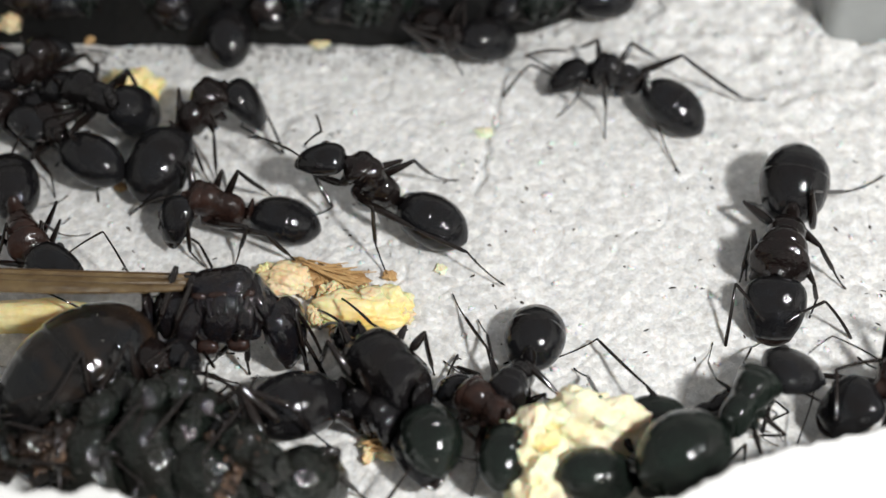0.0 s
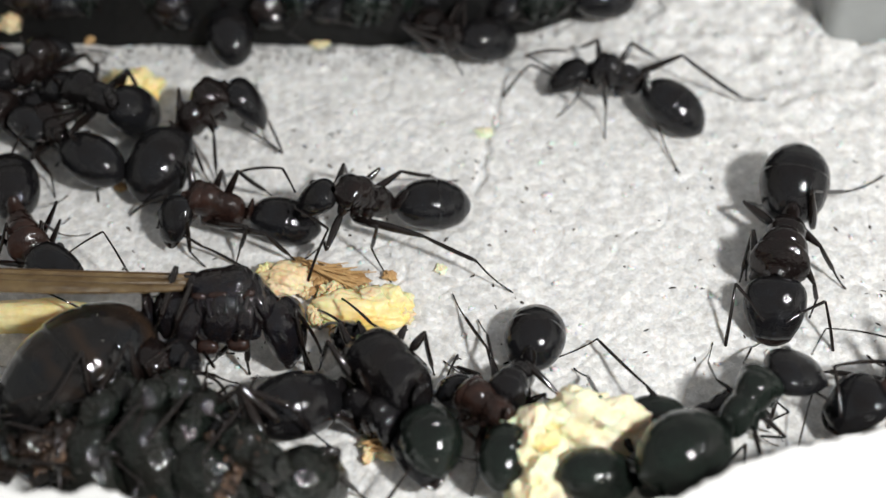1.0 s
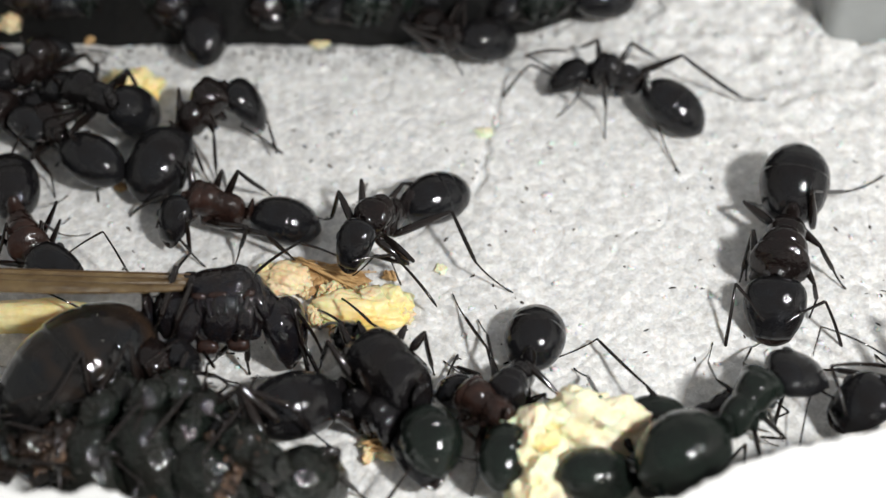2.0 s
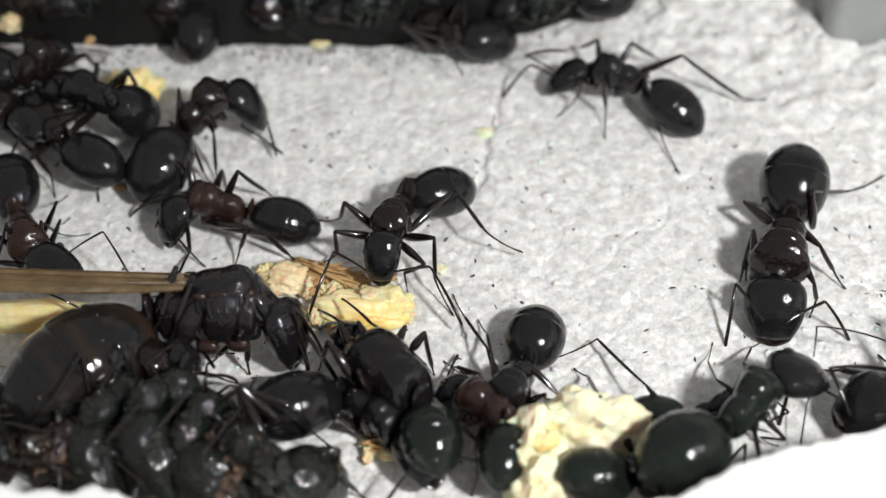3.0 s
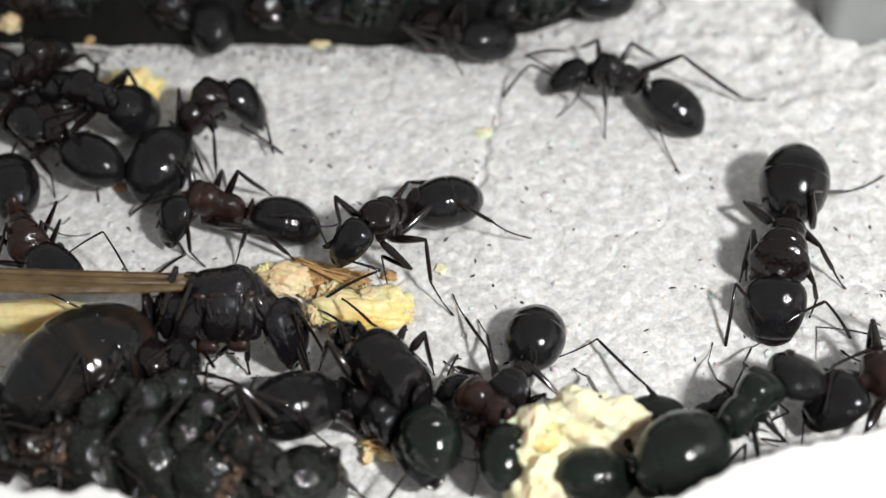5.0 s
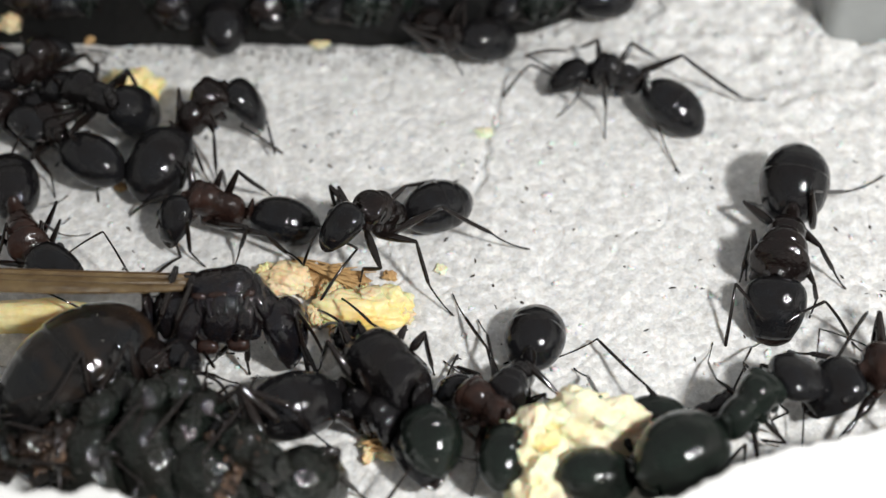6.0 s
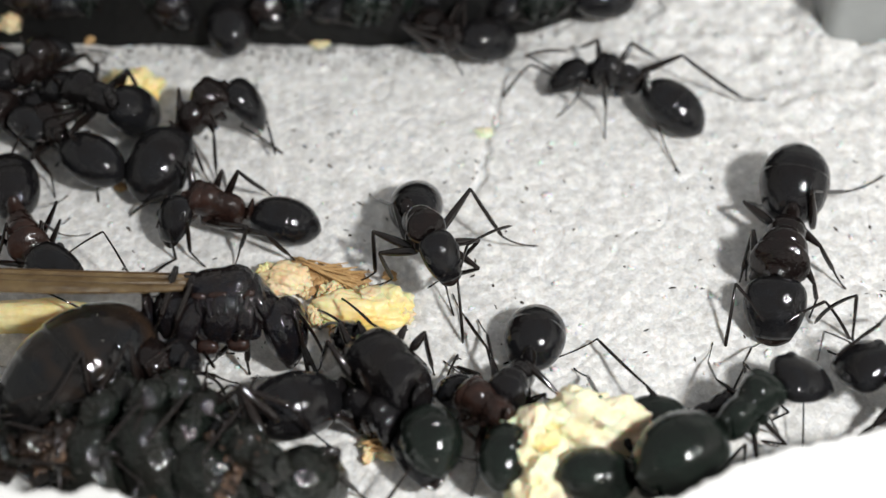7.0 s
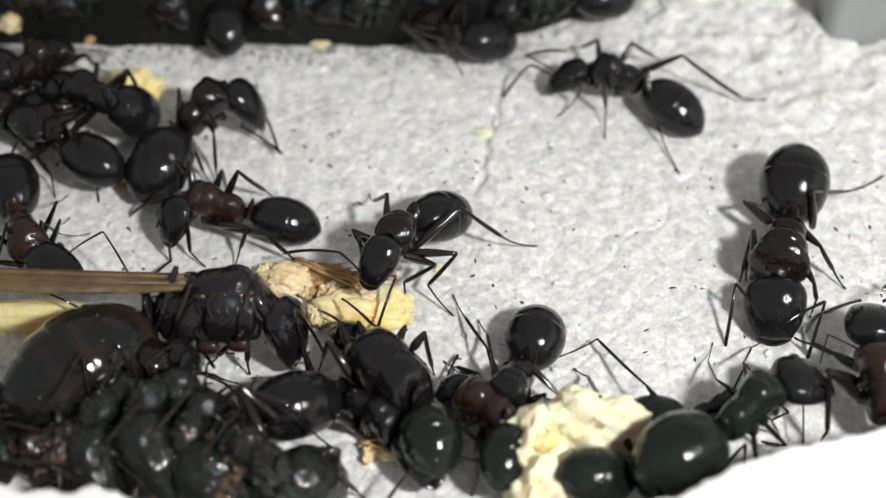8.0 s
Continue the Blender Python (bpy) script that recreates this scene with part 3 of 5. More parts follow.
ant('dark ant at the edge of the crowd', 1, (-19.55, 6.65, 1.8), (-17.96, 5, 2), (-22.08, 7.57, 1.66), (-25.17, 9.21, 0.45),
    thorax=DARKBROWN, spread_feet=0.3, fold=dict.fromkeys(LEGS, 0.6))
sidling = ant('brown-bodied worker ant with a black head', 1.1, (-17.45, -1.75, 1.70), (-15.27, -3.01, 1.92), (-18.63, 0.89, 1.03), (-19.88, 4.76, 1.10),
    feet={'ml': (-15.65, 0.92), 'hl': (-17.01, 3.18), 'fl': (-16.68, 1.85)},
    thorax=BROWN, body=BLACKTHORAX, thick=0.65)
queen = ant('large winged queen ant with a swollen striped abdomen', 1.75, (-6.82, -5.23, 3.00), (-6.45, -6.22, 0.50), (-11.32, -5.71, 2.50), (-16.63, -9.83, 1.60),
    feet={'fr': (-8.05, -6.78), 'mr': (-9.82, -6.15), 'hr': (-12.24, -5.37, 0.6), 'fl': (-6.81, -3.73), 'ml': (-9.32, -2.5), 'hl': (-12.97, -2.5)},
    feelers={'l': ((-5.74, -6.03, 3), (-5.69, -6.59, 1.4)), 'r': ((-6.82, -4.48, 2.8), (-6.09, -5.54, 1.8))},
    style='queen', thorax=QUEENTHORAX, head=QUEENTHORAX, thick=0.8, wide=1.0, name='queen_ant', body=BANDED, big_head=0.71, head_wide=1.12, big_gaster=1.22, fold={'fr': 0.62, 'mr': 0.8, 'hr': 0.8, 'hl': 0.5, 'ml': 0.5, 'fl': 0.5},
    pins={'hr': ((-11.59, -5.76, 2.20), (-10.55, -4.96, 4.80), (-11.19, -6.39, 3.40), (-11.79, -6.63, 2.60)), 'mr': ((-10.66, -5.63, 2.40), (-9.91, -5.66, 4.70), (-10.55, -6.67, 3.40), (-10.90, -6.86, 2.60)), 'fr': ((-7.55, -5.55, 2.90), (-8.04, -6.93, 3.00), (-9.16, -6.67, 1.20), (-9.73, -6.45, 0.30)), 'fl': ((-7.64, -5.57, 2.40), (-7.90, -6.37, 2.40), (-7.99, -6.67, 0.80), (-7.95, -6.82, 0.10))}, roll=-30)
tiny = ant("small dark brown ant under the queen's abdomen", 1.05, (-10.79, -7.91, 3.20), (-9.67, -7.43, 1.55), (-12.65, -8.26, 1.09), (-14.30, -9.23, 0.50),
    feelers={'l': ((-9.17, -7.97, 2.6), (-10.17, -6.01, 1)), 'r': ((-9.27, -8.4, 2.6), (-8.16, -8.49, 1.6))},
    thorax=DARKBROWN, head=BLACK, spread_feet=0.1, ground=1.4, fold=dict.fromkeys(LEGS, 0.7), big_head=0.85, big_gaster=0.9)
standing = ant('slender black worker ant standing on the open floor', 0.98, (6.89, 9.83, 1.7), (4.87, 9.25, 0.89), (9.34, 8.84, 1.56), (12.07, 6.71, 0.5),
    feet={'fl': (5.39, 8.22), 'ml': (7.57, 6.73), 'hl': (10.79, 4.5), 'fr': (6.32, 13.18), 'mr': (11.11, 12.04), 'hr': (15.49, 9.21)},
    feelers={'l': ((4.83, 9.55, 1.6), (3.14, 9.62, 0.2)), 'r': ((4.57, 9.96, 1.8), (7.35, 11.92, 0.9))},
    thorax=BLACKTHORAX, big_gaster=1.05,
    pins={'hl': (None, (9.41, 8.56, 2.4), (9.94, 6.98, 0.8), (10.84, 4.41, 0.1)), 'hr': (None, (11.17, 9.64, 2.6), (14.17, 8.97, 0.5), (15.48, 9.26, 0.1))})
soldier = ant('stout black soldier ant with a large square head', 1.22, (13.93, -3.10, 1.90), (13.70, -5.38, 0.50), (14.93, 0.01, 1.54), (15.85, 3.98, 2.71),
    feet={'fl': (15.96, -3.42), 'ml': (17.35, -2.29), 'hl': (20.53, 4.61), 'fr': (11.96, -4.69), 'mr': (12.95, -2.04), 'hr': (14.38, 3.21)},
    feelers={'l': ((15.32, -4.51, 1.6), (16.62, -4.65, 0.5)), 'r': ((12.17, -3.33, 1.8), (11.91, -4.78, 0.4))},
    thorax=DARKBROWN, thick=0.9, big_head=0.98, head_wide=1.3, wide=1.42, big_gaster=0.97, style='full',
    pins={'hl': ((16.04, 0.09, 1.30), (15.71, 0.47, 3.30), (17.86, 2.33, 1.20), (20.19, 4.25, 0.20)), 'ml': ((15.23, -0.04, 1.60), (16.03, -1.44, 1.90), (16.76, -1.76, 0.70), (17.32, -2.34, 0.10)), 'fl': ((15.12, -1.78, 1.60), (15.55, -3.23, 1.60), (15.79, -3.36, 0.70), (15.50, -3.92, 0.10)), 'hr': ((14.27, 0.03, 1.60), (13.09, 1.10, 1.90), (13.96, 2.09, 0.60), (14.45, 2.51, 0.10)), 'mr': ((13.21, -2.41, 1.50), (13.22, -0.78, 2.20), (12.88, -1.74, 0.60), (12.80, -1.96, 0.10)), 'fr': ((13.56, -2.47, 1.50), (13.09, -1.56, 1.90), (13.08, -1.51, 0.70), (13.08, -1.90, 0.10))}, gaster_wide=0.98)
round_one = ant('black ant with a round abdomen above the reddish one', 1.02, (2.23, -9.54, 2), (1.39, -9.02, -0.13), (3.37, -7.2, 1.1), (4.28, -3.55, 0.77),
    feet={'hr': (1.68, -5.16), 'mr': (1.54, -6.66), 'hl': (4.99, -7.57), 'ml': (4.74, -7.93), 'fl': (4.03, -8.34), 'fr': (0.83, -7.51)},
    thorax=BLACKTHORAX, style='full', big_gaster=0.95, fold={'mr': 0.7, 'fr': 0.7, 'ml': 0.6, 'fl': 0.6, 'hl': 0.62, 'hr': 0.8}, thick=0.8,
    pins={'hl': ((3.29, -7.53, 2), (4.64, -8.62, 1.2), (4.94, -8.74, 0.5), (5.05, -8.9, 0.1)), 'hr': (None, (1.8, -6.35, 1.3), (0.9, -4.03, 0.4), (0.41, -2.58, 0.1)), 'mr': (None, (2, -7.13, 1.6), (1.83, -5.08, 0.6), (1.48, -3.98, 0.1))})
feeding = ant('large black ant feeding on the yellow crumbs', 1.5, (-3.63, -6.53, 1.70), (-4.85, -3.57, 0.50), (-0.95, -9.49, 2.00), (0.40, -14.93, 2.00),
    feet={'fl': (-5.23, -6.52), 'ml': (-4.28, -6.8), 'hl': (-2.34, -10.1), 'fr': (-2.22, -5.22), 'mr': (-0.37, -6.72), 'hr': (0.37, -6.95)},
    feelers={'l': ((-4.2, -5.86, 2.4), (-4.5, -5.39, 1.4)), 'r': ((-2.83, -6, 2.4), (-2.16, -6.04, 1.5))},
    style='queen', thorax=BLACKTHORAX, body=HAZE_GREEN, thick=0.7, big_head=0.55, big_gaster=0.62, wide=1.22, fold={'fl': 0.95, 'ml': 0.9, 'hl': 0.7, 'fr': 0.95, 'mr': 0.9, 'hr': 0.7},
    pins={'ml': ((-3.57, -8.76, 2.8), (-4.48, -7.86, 3.8), (-4.97, -6.81, 1), (-5.13, -6.76, 0.3)), 'fl': ((-3.51, -7.32, 2.4), (-4.16, -6.07, 2.6), (-4.51, -5.81, 1), (-4.67, -5.67, 0.3)), 'fr': ((-2.79, -7.21, 2.4), (-3.4, -6.16, 2.8), (-3.93, -5.67, 1), (-4.09, -5.5, 0.3)), 'mr': ((-1.91, -6.75, 2), (-1.5, -6.21, 2.6), (-1.96, -5.69, 0.8), (-2.12, -5.48, 0.2)), 'hr': ((-1.26, -7.12, 2.2), (-0.72, -6.67, 2.8), (-0.44, -6.66, 0.4), (-0.35, -6.88, 0.1))})
low = ant('dark ant lying low beneath the feeding ant', 1.15, (-1.39, -10.42, 1.30), (-0.32, -12.79, 1.50), (-3.90, -8.55, 1.10), (-7.55, -10.11, 1.90),
    thorax=BLACKTHORAX, body=BLACK, big_gaster=1.05, spread_feet=0.1, fold=dict.fromkeys(LEGS, 0.6), big_head=0.98)
bent = ant('dark ant with bent legs below the queen', 1.15, (-8.19, -11.45, 2.6), (-9.53, -9.74, 1.08), (-5.86, -13.41, 3.19), (-4.43, -11.93, -0.53),
    feet={'fl': (-7.87, -12.66, 1), 'ml': (-6.22, -12.61), 'hl': (-4.04, -12.31), 'fr': (-8.02, -8.96, 1.5), 'mr': (-4.13, -11.14, 1), 'hr': (-4.07, -11.8)},
    feelers={'l': ((-9.38, -11.01, 2.4), (-9.73, -11.26, 2)), 'r': ((-9.06, -9.73, 3.2), (-9.41, -10.49, 2.2))},
    body=HEAPBLACK, thorax=HEAPBLACK, big_gaster=1.1,
    pins={'mr': ((-6.24, -11.03, 3.0), (-7.67, -10.36, 4.4), (-5.72, -10.76, 3.6), (-4.13, -11.08, 1.0)), 'fr': ((-6.66, -11.96, 3.0), (-7.63, -10.35, 4.2), (-7.46, -10.52, 3.4), (-7.16, -10.71, 2.8)), 'hr': ((-4.79, -12.03, 2.4), (-3.91, -11.95, 2.4), (-4.25, -12.54, 0.8), (-4.41, -12.72, 0.1)), 'hl': ((-5.19, -12.65, 2.2), (-3.92, -12.78, 2.0), (-3.35, -12.62, 0.6), (-2.93, -12.72, 0.1)), 'fl': ((-7.25, -11.53, 2.8), (-7.74, -10.29, 4.0), (-8.7, -10.39, 3.2), (-8.92, -10.63, 2.6))})
ant('reddish-brown ant half hidden behind the pale crumb', 1, (0.69, -8.62, 1.6), (-0.12, -7.58, -0.28), (2.6, -10.46, 2.12), (1.83, -14.08, 1.92),
    feet={'fl': (0.36, -8.89), 'ml': (1.35, -11.8), 'hl': (1.85, -12.1), 'fr': (0.37, -6.38), 'mr': (0.02, -6.09)},
    thorax=BROWN, body=HAZE_GREEN, big_gaster=0.86, fold={'fl': 0.7, 'fr': 0.7, 'mr': 0.8, 'hr': 0.5})
front_one = ant('haze-tinted dark ant in front of the pale crumb', 0.98, (9.82, -13.51, 2.00), (11.82, -12.86, 1.19), (7.42, -12.64, 1.32), (4.11, -13.10, 2.73),
    body=HAZE_GREEN, thorax=HAZE_GREEN, head=HAZE_GREEN, spread_feet=0.6,
    pins={'ml': ((7.31, -11.46, 1.5), (6.08, -9.64, 2.6), (5.89, -7.26, 0.6), (5.39, -6.51, 0.1))})
glossy = ant('large glossy black ant with one leg stretched out', 1.18, (12.65, -8.71, 2.80), (15.47, -8.06, 2.20), (10.91, -11.07, 2.80), (7.54, -13.32, 3.20),
    feet={'fl': (11.25, -5.22), 'ml': (12.78, -4.92), 'fr': (13.92, -9.7), 'mr': (13.39, -10.23)},
    feelers={'l': ((14.91, -6.72, 2.6), (17.06, -7.39, 2)), 'r': ((14.58, -8.9, 2), (14.19, -9.96, 0.8))},
    body=HAZE_GREEN, thorax=HAZE_GREEN, style='full', thick=0.5, big_gaster=1.02, fold={'mr': 0.6, 'hl': 0.5, 'hr': 0.5},
    pins={'fl': ((12.05, -9.57, 2), (10.85, -8.27, 1.8), (10.89, -6.45, 0.5), (11.29, -5.17, 0.1)), 'ml': ((12.08, -9.3, 2), (11.98, -7.59, 2), (12.77, -5.73, 0.5), (13.44, -5.06, 0.1)), 'fr': ((12.55, -9.91, 2), (12.67, -10.18, 2), (13.29, -9.84, 0.5), (13.53, -10.09, 0.1))}, big_head=0.92, gaster_wide=0.98, head_wide=1.3, wide=1.08)
ant('dark ant squeezed behind the glossy one', 0.75, (11.71, -9.08, 1.40), (12.74, -8.23, 0.80), (10.51, -9.49, 1.30), (9.05, -9.63, 1.10),
    body=HAZE_GREEN, thorax=BLACKTHORAX, spread_feet=0.1, fold={'fl': 0.35, 'ml': 0.35, 'fr': 0.35, 'mr': 0.35, 'hr': 0.35, 'hl': 1.1},
    pins={'hl': ((8.77, -9.64, 1.6), (8.06, -8.4, 1.6), (6.41, -5.29, 0.5), (4.71, -5.96, 0.1))}, big_head=0.9, big_gaster=1.1)
entering = ant('reddish-black ant that comes in past the rim', 1.25, (16.93, -9.18, 2.40), (14.64, -10.52, 2.20), (19.76, -8.24, 1.60), (23.80, -7.38, 0.50),
    thorax=BROWN, fold={'fl': 0.6, 'fr': 0.6, 'ml': 0.7}, head_wide=1.25, big_head=0.9, big_gaster=1.0)
heap_a = ant('black ant in the heaped crowd', 1.1, (-13.52, -10.03, 2.40), (-12.71, -9.61, 1.00), (-14.54, -10.05, 2.20), (-17.39, -9.77, 1.40),
    ground=2.3, thorax=HEAPBLACK, spread_feet=0.65, thick=0.65, fold=dict.fromkeys(LEGS, 0.95), head_wide=0.92, big_head=0.78, big_gaster=1.2, body=HEAPBLACK, head=HEAPBLACK)
heap_b = ant('black ant in the heaped crowd', 1.15, (-11.70, -9.09, 2.20), (-11.42, -8.48, 0.80), (-12.41, -10.04, 2.80), (-13.00, -13.08, 1.20),
    ground=2.5, thorax=HEAPBLACK, body=HEAPBLACK, spread_feet=0.65, thick=0.65, fold=dict.fromkeys(LEGS, 0.95), head_wide=0.92, big_head=0.7, big_gaster=1.12, head=HEAPBLACK, gaster_wide=0.85)
heap_c = ant('brown ant in the heaped crowd', 1.05, (-13.31, -11.47, 2.40), (-12.72, -11.14, 1.00), (-14.42, -11.65, 2.40), (-17.59, -11.98, 1.60),
    thorax=HEAPBROWN, body=HEAPBROWN, ground=2.5, spread_feet=0.65, thick=0.65, fold=dict.fromkeys(LEGS, 0.95), head_wide=0.92, big_head=0.75, big_gaster=1.2, gaster_wide=1.05, head=HEAPBLACK)
heap_d = ant('haze-tinted black ant in the heaped crowd', 1.2, (-9.75, -8.95, 2.00), (-9.74, -8.89, 0.80), (-10.55, -9.77, 2.80), (-10.77, -12.53, 1.20),
    body=HEAPBLACK, thorax=HEAPBLACK, ground=2.3, spread_feet=0.65, thick=0.65, fold=dict.fromkeys(LEGS, 0.95), head_wide=0.92, big_head=0.7, big_gaster=1.12, head=HEAPBLACK, gaster_wide=0.95)
heap_e = ant('brown ant in the heaped crowd', 1, (-17.11, -12.16, 2.6), (-15.91, -10.91, 1.09), (-19.66, -12.7, 1.9), (-23.14, -12.33, 0.7),
    thorax=HEAPBLACK, ground=2.1, spread_feet=0.65, thick=0.65, fold=dict.fromkeys(LEGS, 0.95), body=HEAPBLACK, head=HEAPBLACK)
heap_f = ant('black ant in the heaped crowd', 1, (-14.76, -10.23, 2), (-13.66, -8.82, 0.55), (-17.36, -9.96, 1.3), (-20.98, -9.7, 0.6),
    ground=1.5, thorax=HEAPBLACK, spread_feet=0.65, thick=0.65, fold=dict.fromkeys(LEGS, 0.95), body=HEAPBLACK, head=HEAPBLACK)
heap_g = ant('haze-tinted black ant in the heaped crowd', 1.15, (-8.81, -9.49, 2.00), (-8.63, -9.29, 0.80), (-9.18, -10.37, 2.40), (-8.38, -12.91, 1.00),
    thorax=HEAPBLACK, body=HEAPBLACK, ground=2.7, spread_feet=0.65, thick=0.65, fold=dict.fromkeys(LEGS, 0.95), head_wide=0.92, big_head=0.7, big_gaster=1.2, head=HEAPBLACK, gaster_wide=0.9)
heap_h = ant('black ant in the heaped crowd', 1, (-11.16, -12.03, 2.40), (-10.53, -12.03, 1.00), (-11.99, -11.45, 2.20), (-13.88, -11.45, 1.00),
    ground=1.9, body=HEAPBLACK, spread_feet=0.65, thick=0.65, fold=dict.fromkeys(LEGS, 0.95), head_wide=0.92, big_head=0.75, big_gaster=1.0, thorax=HEAPBLACK, head=HEAPBLACK)
ant('black ant leaning out of the dark bank', 1, (-1.08, 13.55, 1.3), (-2.68, 14.99, 0.48), (0.62, 11.52, 1.82), (3.77, 13.05, 0.61),
    spread_feet=0.1, ground=1.0)
backing = ant('black ant backing out of the dark bank', 1, (-10.84, 16.54, 2.4), (-11.08, 18.82, 2.6), (-10.47, 13.87, 2.64), (-10.22, 10.35, 1.55),
    thorax=BLACKTHORAX, spread_feet=0.4)
ant('dark blurred ant huddled against the bank', 1, (-18.75, 13.7, 2.4), (-17.24, 14.97, 1.22), (-21.39, 14.26, 2.16), (-24.96, 15.02, 1.59),
    thorax=DARKBROWN, body=BLACK, spread_feet=0.05, ground=2.2, thick=0.5, fold=dict.fromkeys(LEGS, 0.45))
ant('dark blurred ant huddled against the bank', 1, (-17.94, 13.78, 2.4), (-20.1, 14.32, 1.8), (-15.73, 15.16, 1.7), (-12.59, 16.7, 0.5),
    thorax=HAZE_GREEN, body=HAZE_GREEN, spread_feet=0.05, ground=2.2, thick=0.5, fold=dict.fromkeys(LEGS, 0.45))
ant('dark blurred ant huddled against the bank', 1, (-13.31, 14.07, 2.4), (-11.59, 15.24, 1.43), (-15.92, 14.53, 1.88), (-19.52, 15.17, 1.31),
    thorax=HAZE_GREEN, body=BLACK, spread_feet=0.05, ground=2.2, thick=0.5, fold=dict.fromkeys(LEGS, 0.45))
ant('dark blurred ant huddled against the bank', 1, (-12.84, 12.8, 2.4), (-12.67, 14.41, 0.77), (-14.07, 15.1, 1.7), (-15.92, 18.07, 0.5),
    thorax=DARKBROWN, body=HAZE_GREEN, spread_feet=0.05, ground=2.2, thick=0.5, fold=dict.fromkeys(LEGS, 0.45))
ant('dark blurred ant huddled against the bank', 1, (-6.42, 13.82, 2.4), (-4.55, 14.82, 1.5), (-9.01, 14.47, 1.98), (-12.53, 15.35, 1.27),
    thorax=HAZE_GREEN, body=BLACK, spread_feet=0.05, ground=2.2, thick=0.5, fold=dict.fromkeys(LEGS, 0.45))
ant('dark blurred ant huddled against the bank', 1, (-6.15, 13.91, 2.4), (-8.2, 14.65, 1.65), (-3.75, 14.98, 1.79), (-0.39, 16.2, 0.84),
    thorax=HAZE_GREEN, body=HAZE_GREEN, spread_feet=0.05, ground=2.2, thick=0.5, fold=dict.fromkeys(LEGS, 0.45))
ant('dark blurred ant huddled against the bank', 1, (-8.42, 12.59, 2.4), (-8.48, 14.22, 0.77), (-8.96, 15.14, 1.7), (-9.93, 18.51, 0.5),
    thorax=DARKBROWN, body=BLACK, spread_feet=0.05, ground=2.2, thick=0.5, fold=dict.fromkeys(LEGS, 0.45))
ant('dark blurred ant huddled against the bank', 1, (-4.75, 13.2, 2.4), (-6.77, 14.02, 1.65), (-2.33, 14.18, 1.7), (1.07, 15.29, 0.74),
    thorax=HAZE_GREEN, body=HAZE_GREEN, spread_feet=0.05, ground=2.2, thick=0.5, fold=dict.fromkeys(LEGS, 0.45))
ant('dark blurred ant huddled against the bank', 1, (-1.21, 14.11, 2.4), (0.75, 14.99, 1.58), (-3.75, 14.94, 1.98), (-7.18, 16.05, 1.15),
    thorax=HAZE_GREEN, body=BLACK, spread_feet=0.05, ground=2.2, thick=0.5, fold=dict.fromkeys(LEGS, 0.45))
ant('dark blurred ant huddled against the bank', 1, (3.74, 13.97, 2.4), (5.75, 14.78, 1.65), (1.3, 14.95, 1.79), (-2.1, 16.06, 0.84),
    thorax=DARKBROWN, body=HAZE_GREEN, spread_feet=0.05, ground=2.2, thick=0.5, fold=dict.fromkeys(LEGS, 0.45))
ant('dark blurred ant huddled against the bank', 1, (3.72, 13.37, 2.4), (1.82, 14.3, 1.5), (6.24, 14.29, 2.07), (9.7, 15.28, 1.24),
    thorax=HAZE_GREEN, body=BLACK, spread_feet=0.05, ground=2.2, thick=0.5, fold=dict.fromkeys(LEGS, 0.45))
ant('dark blurred ant huddled against the bank', 1, (8.2, 14.87, 2.4), (10.26, 15.62, 1.73), (5.78, 15.85, 1.7), (2.5, 17.17, 0.62),
    thorax=HAZE_GREEN, body=HAZE_GREEN, spread_feet=0.05, ground=2.2, thick=0.5, fold=dict.fromkeys(LEGS, 0.45))


# ---- the queen's wings ----
def wing(root, tip_mm, tilt, length, width):
    n, k = 26, 8
    verts, faces = [], []
    for side in (1, -1):
        for i in range(n + 1):
            u = i / n
            w = width * (0.42 + 0.58 * math.sin(math.pi * min(u * 0.9 + 0.06, 1)) ** 0.6) * min(1.0, 6 * (1.02 - u))
            for j in range(k + 1):
                v = j / k
                y = (v - 0.15) * w
                z = 0.025 * math.sin(v * 19) * (1 - u * 0.5) + 0.02 * noise.noise(Vector((u * 9, v * 5, 2))) + 0.02 * side
                verts.append((u * length * MM, y * MM, z * MM))
    row = k + 1
    half = (n + 1) * row
    for i in range(n):
        for j in range(k):
            a = i * row + j
            faces.append((a, a + 1, a + row + 1, a + row))
            faces.append((half + a, half + a + row, half + a + row + 1, half + a + 1))
    me = mesh_of("wing", verts, faces, WING)
    o, d = Vector(root), Vector(tip_mm) - Vector(root)
    m = metres(bone(o, d, Matrix.Rotation(radians(tilt), 3, d.normalized()) @ UP))
    ob = part("wing", me, queen[0], queen[0].matrix_basis.inverted() @ m, "amber veined wing")
    for v, r in ((0.02, 0.04), (0.3, 0.018), (0.62, 0.016)):
        vein = part("wing_vein", tube("wing_vein", length * 0.9 * MM, ((0, r), (1, r * 0.5)), VEIN), ob, pose(0, (v - 0.12) * width * 0.8 * MM, 0.08 * MM))
    return ob


